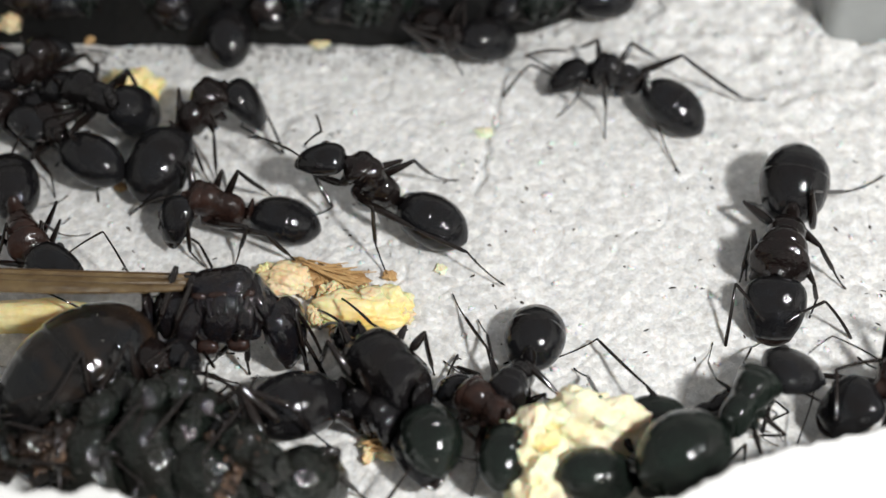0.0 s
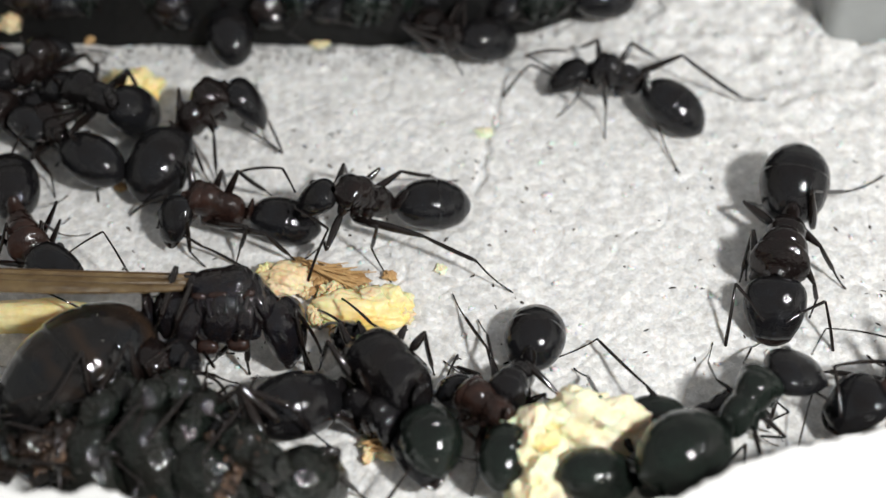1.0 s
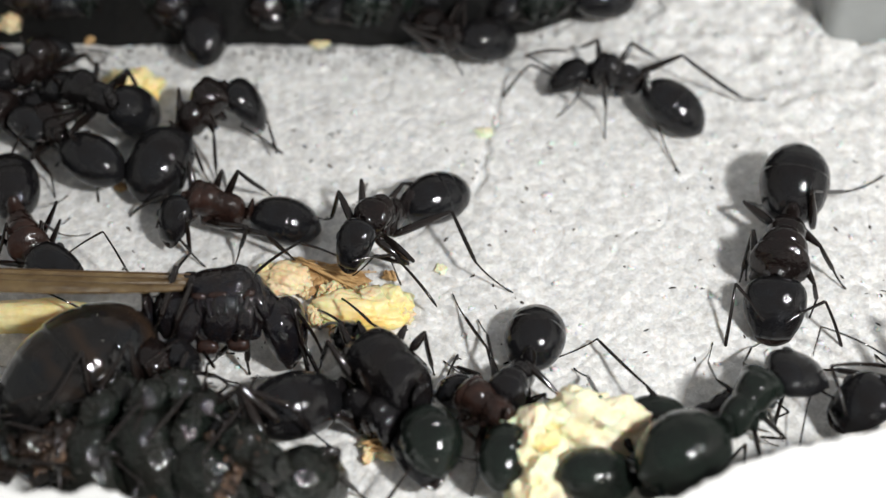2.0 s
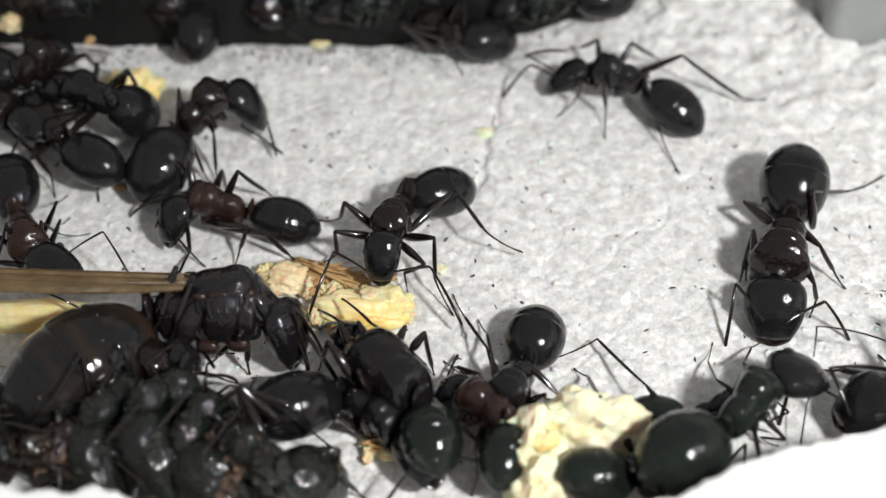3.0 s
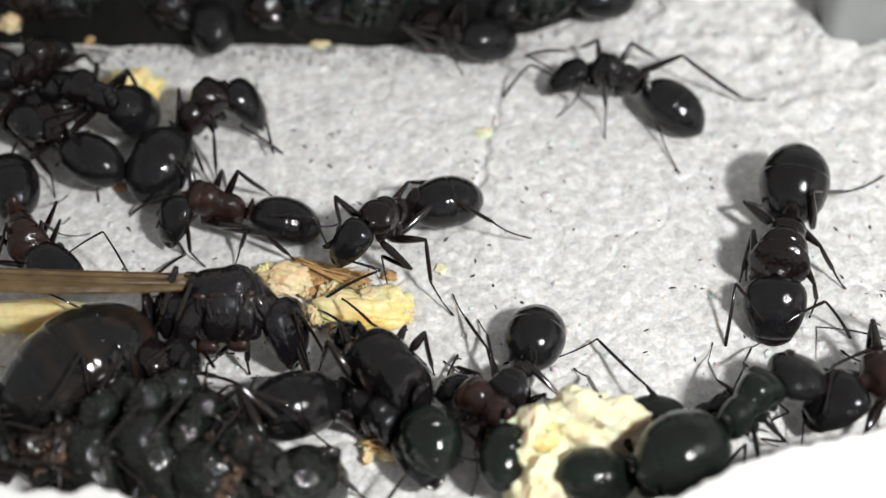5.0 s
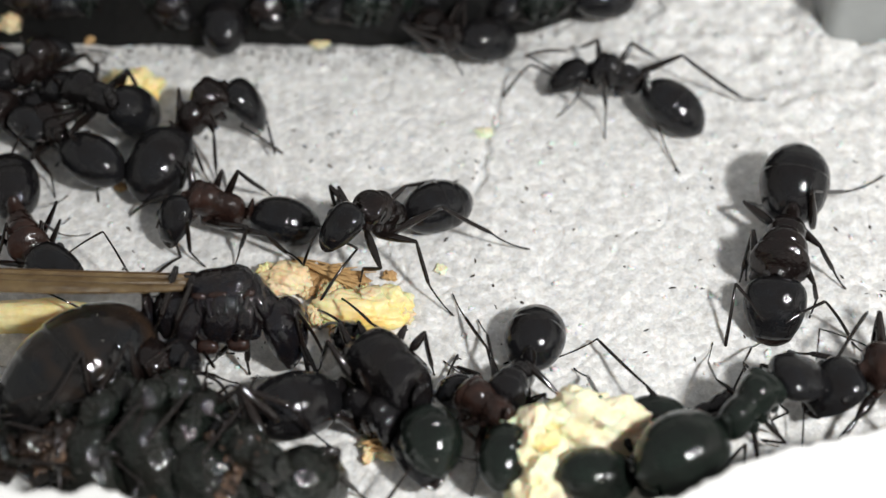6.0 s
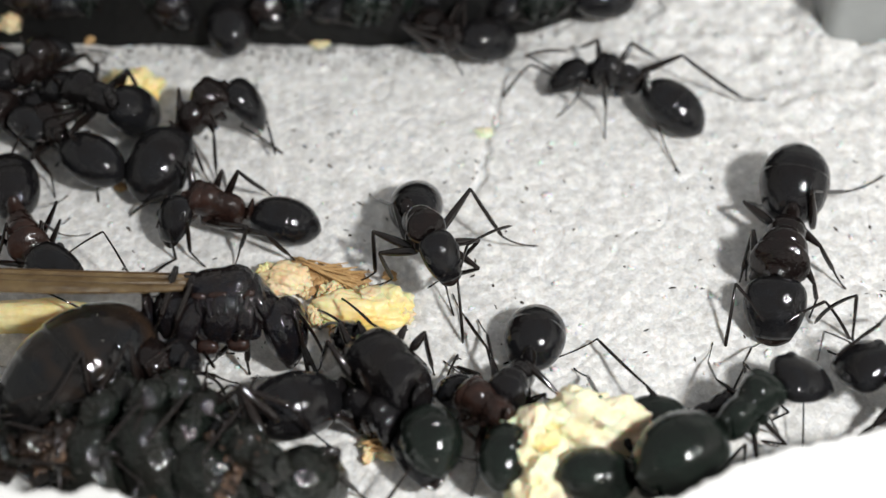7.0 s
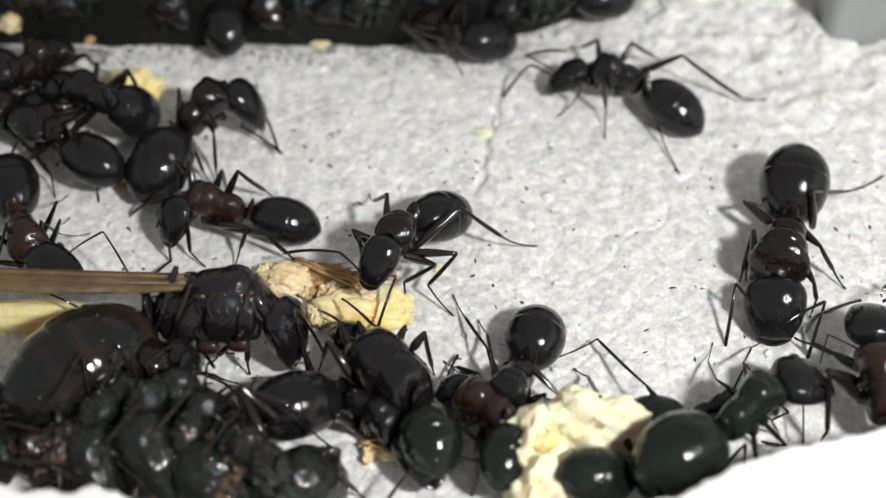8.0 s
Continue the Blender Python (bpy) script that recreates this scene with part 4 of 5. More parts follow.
def plate(x, y, z, sx, sy, sz, tilt, turn=0.0, stuff=QUEENTHORAX, lean=0.0):
    """A hard plate of the queen's thorax, a little proud of it."""
    me = cached(("plate", stuff.name), lambda: loft("thorax_plate", ((-1, 0.05, 0.05, 0), (-0.9, 0.5, 0.5, 0), (-0.6, 0.86, 0.86, 0), (0, 1, 1, 0), (0.6, 0.9, 0.9, 0), (0.9, 0.5, 0.5, 0), (1, 0.05, 0.05, 0)), stuff, 36, 26, dent=0.035, flutes=0.035))
    part("thorax_plate", me, queen[1]["thorax"], Matrix.LocRotScale((x, y, z), Euler((radians(lean), radians(tilt), radians(turn))), (sx, sy, sz)))


plate(0.64, 0, 0.20, 0.25, 0.235, 0.15, -4)
plate(0.33, 0, 0.26, 0.10, 0.16, 0.10, 8)
plate(0.17, 0, 0.13, 0.14, 0.18, 0.16, -28)
plate(0.91, 0, 0.02, 0.075, 0.235, 0.23, -14)
for side in (1, -1):
    plate(0.57, side * 0.245, 0.0, 0.15, 0.07, 0.22, 24, side * 4)
    plate(0.76, side * 0.235, -0.06, 0.09, 0.06, 0.17, 14)
    plate(0.30, side * 0.235, 0.0, 0.10, 0.06, 0.20, 30, -side * 6)
    plate(0.58, side * 0.215, 0.21, 0.10, 0.04, 0.03, 4, 0, BROWN)
    plate(0.42, side * 0.205, 0.22, 0.07, 0.04, 0.03, 12, 0, BROWN)
    plate(0.82, side * 0.185, 0.16, 0.07, 0.05, 0.04, -20, 0, BROWN)
    plate(0.66, side * 0.22, -0.26, 0.10, 0.06, 0.07, 10, 0, BROWN)
    plate(0.40, side * 0.22, -0.24, 0.10, 0.06, 0.07, 10, 0, BROWN)

for side in (1, -1):
    for x, z, long, tilt in ((0.40, 0.15, 0.11, -14), (0.49, 0.16, 0.15, -6), (0.575, 0.15, 0.13, 4), (0.65, 0.17, 0.16, 9), (0.73, 0.14, 0.12, 16), (0.81, 0.12, 0.10, 22)):
        plate(x, side * 0.225, z, 0.026, 0.045, long, tilt, 0, QUEENTHORAX, side * 50)

wing((-10.11, -5.02, 4.2), (-20.69, -4.13, 3.6), 25, 12.5, 2.1)
wing((-10.38, -4.93, 3.9), (-20.9, -4.13, 2.8), 40, 12.0, 1.4)


# ---- dust and painted glints on the ants that lie still ----
for k, (who, count) in enumerate(((heap_a, 6), (heap_b, 8), (heap_c, 10), (heap_d, 8), (heap_g, 6), (bent, 14), (feeding, 12), (low, 8), (front_one, 6), (glossy, 8), (queen, 14))):
    dust(who, GASTER, count // 2, 50 + k)
    if who is not queen and who is not feeding:
        dust(who, THORAX, count // 2, 90 + k, where="thorax")


for k, (who, count) in enumerate(((bent, 10), (heap_c, 16))):
    dust(who, THORAX, count, 130 + k, 0.13, "thorax", GRIT)


# ---- food ----
def lump(name, label, centre, size, material, seed, rough=0.28, turn=0.0, lift=None, fine=1.0):
    """A torn crumb: a ball broken up by noise, flattened beneath."""
    bm = bmesh.new()
    bmesh.ops.create_icosphere(bm, subdivisions=5, radius=1.0)
    for v in bm.verts:
        p = v.co.copy()
        q = p + Vector((seed * 3.1, seed, 0))
        k = 1 + rough * (1.2 * noise.noise(q * 1.4) + 0.8 * noise.noise(q * 3.1) - 0.6 * fine * abs(noise.noise(q * 5.5)) + fine * (0.3 * noise.noise(q * 9) + 0.13 * noise.noise(q * 19)))
        v.co = Vector((p.x * size[0], p.y * size[1], max(p.z, -0.55) * size[2])) * k * MM
    me = bpy.data.meshes.new(name)
    bm.to_mesh(me)
    bm.free()
    me.materials.append(material)
    smooth(me)
    ob = new(name, me)
    z = floor_mm(centre[0], centre[1]) if lift is None else lift
    ob.matrix_basis = pose(centre[0] * MM, centre[1] * MM, (z + size[2] * 0.45) * MM, 0, 0, turn)
    return tagged(ob, label, "food crumb", "food crumbs")


crumb_c = lump("food_crumb", "crumbly yellow food piece on the plaster", (-3.58, -3.61, 0), (2.15, 1.05, 0.72), CRUMB, 1.0, 0.2)
lump("food_crumb", "crumbly yellow food piece on the plaster", (-2.27, -3.27, 0), (1.0, 0.95, 0.6), CRUMB, 2.0, 0.2)
for at, size, stuff, seed in (
        ((-4.82, -2.75, 0), 0.6, CRUST, 21), ((-5.37, -3.88, 0), 0.5, CRUST, 22), ((-3.24, -2.87, 0), 0.55, CRUMB, 23), ((-1.65, -3.79, 0), 0.42, CRUST, 24), ((-4.38, -4.57, 0), 0.45, CRUST, 25),
        ((-5.8, -2.5, 0), 0.35, CRUST, 26), ((-7.69, -1.63, 0), 0.5, CRUMB, 27), ((-6.48, -3.36, 0), 0.4, HUSK, 28), ((-2.3, -1.63, 0), 0.3, HUSK, 29), ((-2.68, -4.18, 0), 0.4, CRUMB, 30)):
    lump("food_crumb", "small broken crumb beside the yellow food", at, (size, size * 0.8, size * 0.9), stuff, seed, 0.4, turn=seed * 37)
lump("food_crumb", "pale yellow food piece with brown skin", (-6.82, -1.88, 0), (1.3, 0.9, 0.6), CRUST, 3.0)
lump("food_crumb", "flat yellow food slab under the wing", (-16.88, -4.18, 0), (3.4, 0.62, 1.0), CRUMB, 4.0, 0.12)
crumb_a = lump("food_crumb", "large torn pale-yellow food crumb", (3.45, -11.3, 0), (1.3, 1.8, 2.3), PALE, 5.0, 0.27, fine=0.75)
crumb_b = lump("food_crumb", "torn pale-yellow food crumb", (5.6, -10.4, 0), (2.15, 1.15, 2.55), PALE, 6.0, 0.27, fine=0.75)
lump("food_crumb", "pale-yellow food crumb between the ants", (3.5, -13.06, 0), (1.15, 1.35, 2.2), PALE, 7.0, 0.28, fine=0.75)
lump("food_crumb", "yellow food bit behind the crowd", (-14.78, 9.79, 0), (1.4, 1.2, 0.8), CRUMB, 8.0)
lump("food_crumb", "small brown crumb by the bank", (-17.48, 13.39, 0), (0.3, 0.28, 0.4), HUSK, 9.0)
lump("food_crumb", "dull yellow crumb on the dark bank", (-21.08, 13.08, 1.5), (0.55, 0.45, 0.45), CRUST, 10.0, lift=1.3)
lump("food_crumb", "small pale crumb at the foot of the bank", (-6.13, 13.18, 0), (0.5, 0.25, 0.2), CRUST, 11.0)
lump("food_crumb", "tiny pale grain on the floor", (-0.1, -1.19, 0), (0.28, 0.28, 0.12), PALE, 12.0)
lump("food_crumb", "tiny straw-coloured grain on the floor", (1.96, 7.14, 0), (0.45, 0.35, 0.1), PALE, 13.0)
lump("food_crumb", "tiny orange grain by the crowd", (-14.65, 3.56, 0), (0.3, 0.25, 0.15), HUSK, 14.0)


def flakes(crumb, stuff, rows):
    """Torn flakes on a crumb: rows of (x, y, z, size, turn) in its own space, in millimetres."""
    for k, (x, y, z, r, turn) in enumerate(rows):
        bm = bmesh.new()
        bmesh.ops.create_icosphere(bm, subdivisions=3, radius=1.0)
        for v in bm.verts:
            p = v.co.copy()
            g = 1 + 0.5 * noise.noise(p * 1.7 + Vector((k * 5.3, r, 1))) + 0.25 * noise.noise(p * 4.1)
            v.co = Vector((p.x * r * 1.4, p.y * r, p.z * r * 0.45)) * g * MM
        me = bpy.data.meshes.new("flake")
        bm.to_mesh(me)
        bm.free()
        me.materials.append(stuff)
        smooth(me)
        part("flake", me, crumb, pose(x * MM, y * MM, z * MM, 15 * math.sin(k * 2.3), 18 * math.cos(k * 1.7), turn), "torn yellow flake")


def husk(label, a, b, strands, spread_mm, seed, height=0.5):
    """A torn seed husk: a bundle of split fibres that lie together."""
    rnd = random.Random(seed)
    a, b = Vector(a), Vector(b)
    root = new("seed_husk")
    root.location = a * MM
    tagged(root, label, "seed husk", "seed husks")
    for k in range(strands):
        p = a + Vector((rnd.uniform(-1, 1), rnd.uniform(-1, 1), 0)) * spread_mm * 0.5
        q = a + (b - a) * rnd.uniform(0.55, 1.05) + Vector((rnd.uniform(-1, 1), rnd.uniform(-1, 1), 0)) * spread_mm
        p.z = floor_mm(p.x, p.y) + rnd.uniform(0.05, height)
        q.z = floor_mm(q.x, q.y) + rnd.uniform(0.05, height)
        m = metres(bone(p, q - p, UP))
        r = rnd.uniform(0.03, 0.085)
        part("fibre", tube("fibre", (q - p).length * MM, ((0, r * 0.4), (0.3, r), (0.7, r * 0.8), (1, 0.02)), HUSK, rnd.uniform(-0.06, 0.08)), root, Matrix.Translation(-a * MM) @ m)
    return root


for k, (x, y, z, r) in enumerate(((-14.82, -11.93, 3.10, 0.30), (-14.38, -12.54, 3.20, 0.36), (-15.04, -12.72, 2.90, 0.28), (-13.83, -13.09, 2.90, 0.24), (-7.18, -12.36, 2.80, 0.33), (-6.84, -11.97, 2.90, 0.22), (-7.95, -13.33, 2.70, 0.34), (-8.29, -13.77, 2.50, 0.26), (-9.29, -11.27, 2.90, 0.24), (-11.12, -10.22, 3.30, 0.10), (-13.23, -10.20, 3.30, 0.11), (-11.68, -10.45, 3.40, 0.08), (-8.90, -11.61, 3.00, 0.20), (-7.92, -12.48, 3.10, 0.26), (-7.55, -12.95, 3.00, 0.22), (-7.18, -12.28, 3.10, 0.18), (-10.90, -13.56, 2.00, 0.20), (-13.96, -12.54, 3.20, 0.22))):
    tagged(lump("refuse", "damp brown bit of refuse on the heaped ants", (x, y), (r * 1.3, r, r * 0.7), REFUSE, 60 + k, 0.55, turn=k * 47, lift=z - 0.3), category="refuse", group="bits of refuse")


flakes(crumb_a, CRUMB, ((0.9, 0.8, 1.9, 0.5, 60), (0.4, -0.6, 2.0, 0.4, 20)))
flakes(crumb_b, PALE, ((-1.0, -0.2, 1.9, 0.45, 30), (0.5, -0.3, 1.8, 0.5, -20), (1.4, 0.1, 1.3, 0.4, 10)))
flakes(crumb_b, CRUMB, ((-1.6, -0.4, 1.7, 0.45, 80),))
flakes(crumb_c, CRUST, ((0.6, 0.5, 0.5, 0.4, 40),))
husk("torn brown fibrous husk on the yellow food", (-6.12, -1.25, 0), (-3.31, -2.26, 0), 22, 0.55, 3, 0.8)
for fx, fy, size, turn, seed in ((-5, -1.63, 0.95, -10, 41), (-3.95, -1.98, 0.7, -15, 42), (-5.87, -1.31, 0.75, 150, 43), (-5.45, -2.26, 0.6, 60, 44)):
    tagged(lump("husk_flake", "thin torn brown flake of seed skin", (fx, fy), (size, size * 0.55, 0.12), HUSK, seed, 0.5, turn=turn, lift=floor_mm(fx, fy) + 0.25), category="seed husk", group="seed husks")
for fx, fy, size, turn, seed in ((-2.33, -10.42, 0.95, 10, 51), (-2.89, -10.66, 0.5, 60, 52)):
    tagged(lump("husk_flake", "torn straw-yellow flake of seed skin", (fx, fy), (size, size * 0.5, 0.3), CRUST, seed, 0.55, turn=turn), category="seed husk", group="seed husks")
husk("small straw-coloured husk fragment", (-3.11, -10.5, 0), (-1.62, -10.37, 0), 12, 0.35, 4, 0.6)


# ---- the dark bank in place of shade at the back, the rims and the grey plug ----
def bank_mm(x, y):
    f = 12.98 + 0.35 * noise.noise(Vector((x * 0.3, 0, 1))) + max(0.0, x - 2.0) * 0.42
    u = max(0.0, y - f)
    return -0.6 + min(u * 4.0, 7.5) + (0.5 * noise.noise(Vector((x * 0.6, y * 0.6, 5))) + 0.25 * noise.noise(Vector((x * 1.9, y * 1.9, 7)))) * min(1.0, u)


bank = new("bank", grid_mesh("bank", spread(-32, 14, 0.2), spread(13, 28, 0.2), bank_mm, RECESS_SHADE))
tagged(bank, "dark bank standing in for the shaded recess at the back", "soil bank", kind="structure")

CREST = ((-32, -13.2), (-21.9, -13.8), (-17.8, -14.5), (-15.7, -14.95), (-13.6, -15.3), (-12.2, -15.0), (-11.0, -15.45), (-9.6, -15.9), (-7.6, -16.3), (-2.6, -16.7), (2.3, -16.8), (4.5, -16.6), (6.1, -16.15), (8.3, -15.35), (10.4, -14.25), (12.1, -13.5), (13.6, -13.2), (16.1, -12.65), (23.2, -11.5), (32, -10.3))


def rim_mm(x, y):
    """A plaster rim between the lens and the chamber: a steep inner face and a flat top."""
    u = spline(CREST, x)[0] + 0.25 * noise.noise(Vector((x * 0.9, 0, 4))) + 0.14 * noise.noise(Vector((x * 2.4, 0, 6))) - y
    v = Vector((x, y, 8.0))
    low = max(0.0, 1 - abs(x + 2.0) / 9.5)
    return min(-1.0 + max(0.0, u + 1.2) * 5.0, 5.0 - 3.8 * min(1.0, low * 2.2)) + 0.1 * noise.noise(v * 0.8) + 0.015 * noise.noise(v * 3)


rim = new("rim", grid_mesh("rim", spread(-32, 32, 0.25), spread(-26, -9, 0.2), rim_mm, RIM_OVEREXPOSED))
tagged(rim, "white plaster rim of the chamber, brightened as if overexposed", "rim", kind="structure")


def plug():
    bm = bmesh.new()
    bmesh.ops.create_cube(bm, size=1.0)
    bmesh.ops.scale(bm, vec=(8 * MM, 9 * MM, 6 * MM), verts=bm.verts)
    bmesh.ops.bevel(bm, geom=bm.edges[:], offset=0.7 * MM, segments=6, affect="EDGES", profile=0.5)
    me = bpy.data.meshes.new("plug")
    bm.to_mesh(me)
    bm.free()
    me.materials.append(PLASTIC)
    smooth(me)
    ob = new("plug", me)
    ob.matrix_basis = pose(22.6 * MM, 18.0 * MM, 2.2 * MM, 0, 0, 3)
    return tagged(ob, "smooth grey plastic block beside the plaster", "plastic block")


plug()

# ---- specks of dirt on the floor, and grains for shade by the bank ----
rnd = random.Random(7)
verts, faces = [], []
for k in range(190):
    x, y = rnd.uniform(-14, 20), rnd.uniform(-7, 14)
    l, w, a = rnd.uniform(0.05, 0.22), rnd.uniform(0.025, 0.075), rnd.uniform(0, 6.28)
    z = floor_mm(x, y) + 0.03
    n = len(verts)
    for i in range(6):
        t = i * math.pi / 3
        dx, dy = l * math.cos(t), w * math.sin(t)
        verts.append(((x + dx * math.cos(a) - dy * math.sin(a)) * MM, (y + dx * math.sin(a) + dy * math.cos(a)) * MM, (z - 0.04) * MM))
    verts.append((x * MM, y * MM, (z + w) * MM))
    faces += [(n + i, n + (i + 1) % 6, n + 6) for i in range(6)]
# Dense grains darken the floor by the bank, standing in for shade.
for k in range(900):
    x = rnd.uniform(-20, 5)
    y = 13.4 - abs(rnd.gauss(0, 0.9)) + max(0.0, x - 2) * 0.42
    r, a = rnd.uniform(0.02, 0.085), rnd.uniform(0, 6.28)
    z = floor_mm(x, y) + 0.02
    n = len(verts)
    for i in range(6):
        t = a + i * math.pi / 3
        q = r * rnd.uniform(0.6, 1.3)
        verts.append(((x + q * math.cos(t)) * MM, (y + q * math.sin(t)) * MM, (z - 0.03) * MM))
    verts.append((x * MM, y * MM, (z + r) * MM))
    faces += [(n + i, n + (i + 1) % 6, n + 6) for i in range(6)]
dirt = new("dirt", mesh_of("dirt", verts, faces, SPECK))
tagged(dirt, "dark dirt specks on the plaster, with added grains for shade by the bank", "dirt", kind="stuff")


# ---- what moves ----
def wander():
    """The ant that turns about in the middle of the floor."""
    neck = ((0, -4.19, 2.09, 3.50), (0.5, -4.26, 2.82, 3.30), (0.8, -4.71, 1.21, 3.20), (1, -4.63, 0.56, 3.20), (1.5, -4.03, -0.47, 3.20), (1.7, -3.66, -0.85, 3.20), (2.8, -2.61, -1.32, 2.90), (3.5, -2.19, -1.28, 2.60), (4, -1.91, -1.24, 2.70), (4.5, -2.42, -1.31, 3.00), (5.8, -4.24, -0.80, 3.10), (6, -3.51, -0.68, 3.50), (6.5, -2.17, -2.79, 3.90), (7, -0.51, -2.48, 4.00), (7.5, -0.32, -2.48, 4.00), (8, -2.18, -2.55, 3.80))
    face = ((0, -6.41, 2.41, 3.20), (0.5, -6.52, 3.53, 3.20), (0.8, -6.77, 1.28, 2.32), (1, -6.42, 0.71, 1.87), (1.5, -5.10, -1.83, 1.77), (1.7, -4.72, -2.65, 1.83), (2.8, -2.92, -3.18, 1.43), (3.5, -2.24, -3.11, 1.15), (4, -1.88, -3.23, 1.11), (4.5, -3.46, -3.00, 1.70), (5.8, -6.07, -0.85, 1.80), (6, -5.40, -2.27, 2.37), (6.5, -2.11, -3.39, 2.40), (7, 0.44, -4.07, 2.73), (7.5, 0.60, -4.32, 3.10), (8, -3.15, -4.21, 2.64))
    waist = ((0, -2.09, 1.59, 1.39), (0.5, -2.09, 1.93, 1.38), (0.8, -2.28, 1.44, 1.41), (1, -2.28, 1.28, 1.44), (1.5, -2.08, 0.98, 1.41), (1.7, -1.95, 0.86, 1.39), (2.8, -1.71, 1.21, 1.52), (3.5, -1.46, 1.51, 1.70), (4, -1.39, 1.54, 1.63), (4.5, -1.46, 1.17, 1.56), (5.8, -1.96, 0.42, 1.52), (6, -1.87, 0.61, 1.31), (6.5, -1.64, -0.27, 2.31), (7, -1.36, -0.28, 2.10), (7.5, -1.28, -0.34, 2.09), (8, -1.48, -0.33, 1.87))
    tip = ((0, 0.93, -0.18, 0.90), (0.5, 0.76, -0.08, 0.90), (0.8, 0.67, 1.33, 0.90), (1, 0.70, 1.86, 0.90), (1.5, 0.83, 2.40, 0.90), (1.7, 0.81, 2.71, 0.90), (2.8, 1.21, 2.91, 0.90), (3.5, 1.35, 3.25, 0.90), (4, 1.32, 3.39, 0.90), (4.5, 1.44, 2.71, 0.90), (5.8, 1.41, 1.35, 1.44), (6, 1.13, 2.30, 0.90), (6.5, -1.18, 2.30, 0.90), (7, -1.10, 1.96, 0.90), (7.5, -1.00, 2.03, 0.90), (8, 0.55, 1.36, 0.90))
    l1 = ((0, -8.18, 4.89, 2.20), (0.5, -7.35, 6.46, 2.20), (0.8, -5.91, -0.17, 2.20), (1, -4.91, -0.71, 2.20), (1.5, -2.95, -2.13, 2.20), (1.7, -2.24, -1.66, 2.20), (2.8, -0.68, -3.26, 2.20), (3.5, -0.17, -1.13, 2.20), (4, 0.30, -3.50, 2.20), (4.5, -2.64, -3.04, 2.20), (5.8, -5.03, -1.81, 2.20), (6, -3.86, -1.72, 2.20), (6.5, -0.22, -0.78, 2.20), (7, 1.30, -0.49, 2.20), (7.5, 2.30, -1.44, 2.20), (8, -2.04, -3.35, 2.20))
    l2 = ((0, -10.21, 6.37, 0.90), (0.5, -10.56, 10.18, 0.90), (0.8, -6.98, -2.70, 0.90), (1, -5.50, -1.67, 0.90), (1.5, -2.40, -4.80, 0.90), (1.7, -0.50, -3.52, 0.90), (2.8, 0.14, -5.59, 0.90), (3.5, 2.56, -2.05, 0.90), (4, 1.42, -5.59, 0.90), (4.5, -3.20, -4.57, 0.90), (5.8, -5.67, -1.67, 0.90), (6, -5.09, -3.52, 0.90), (6.5, 2.82, -1.26, 0.90), (7, 5.03, 1.73, 0.90), (7.5, 4.80, -3.22, 0.90), (8, -2.63, -4.86, 0.90))
    r1 = ((0, -4.79, 5.81, 2.20), (0.5, -5.59, 7.90, 2.20), (0.8, -7.90, 3.18, 2.20), (1, -7.42, 3.52, 2.20), (1.5, -7.38, -0.55, 2.20), (1.7, -7.35, -1.03, 2.20), (2.8, -5.11, -1.60, 2.20), (3.5, -4.55, -2.43, 2.20), (4, -3.80, -3.35, 2.20), (4.5, -5.13, -1.13, 2.20), (5.8, -6.89, 2.57, 2.20), (6, -5.68, -2.13, 2.20), (6.5, -3.82, -2.98, 2.20), (7, 0.52, -3.35, 2.20), (7.5, 0.66, -3.20, 2.20), (8, -5.26, -1.03, 2.20))
    r2 = ((0, -6.12, 8.03, 0.90), (0.5, -7.02, 11.40, 0.90), (0.8, -9.53, 3.67, 0.90), (1, -9.40, 3.67, 0.90), (1.5, -8.31, -1.98, 0.90), (1.7, -8.58, -1.67, 0.90), (2.8, -5.92, -3.67, 0.90), (3.5, -4.66, -5.01, 0.90), (4, -3.80, -5.01, 0.90), (4.5, -8.44, -1.83, 0.90), (5.8, -10.09, 4.23, 0.90), (6, -6.47, -1.29, 0.90), (6.5, -2.79, -5.01, 0.90), (7, 0.73, -4.30, 0.90), (7.5, 1.04, -4.18, 0.90), (8, -8.50, -1.10, 0.90))
    foot_fl = ((0, 0.6, -6.05, 1.85), (0.75, 1.2, -6.27, -0.71), (1.4, 1.55, -4.74, -1.25), (1.65, 1.9, -4.18, -1.79), (2.6, 4.1, -1.37, -3.21), (4.35, 4.9, -2.21, -2.50), (5.5, 6.1, -3.77, -2.97), (6.3, 6.8, -1.30, -3.00), (7.05, 7.2, -0.58, -2.50), (7.35, 7.65, -1.12, -2.04), (7.9, 8, -1.49, -3.73))
    foot_ml = ((0, 0.85, -2.30, -1.79), (0.95, 1.2, -2.22, -1.88), (1.35, 1.55, -2.05, -2.10), (1.65, 1.9, -1.97, -2.22), (2.5, 8, 0.46, -3.73))
    foot_hl = ((0, 2.1, 3.01, -2.50), (2.6, 2.9, 3.35, -1.03), (3.2, 4.8, 3.89, 0.20), (5.5, 6.6, 3.83, -0.00), (6.9, 8, 4.21, 0.20))
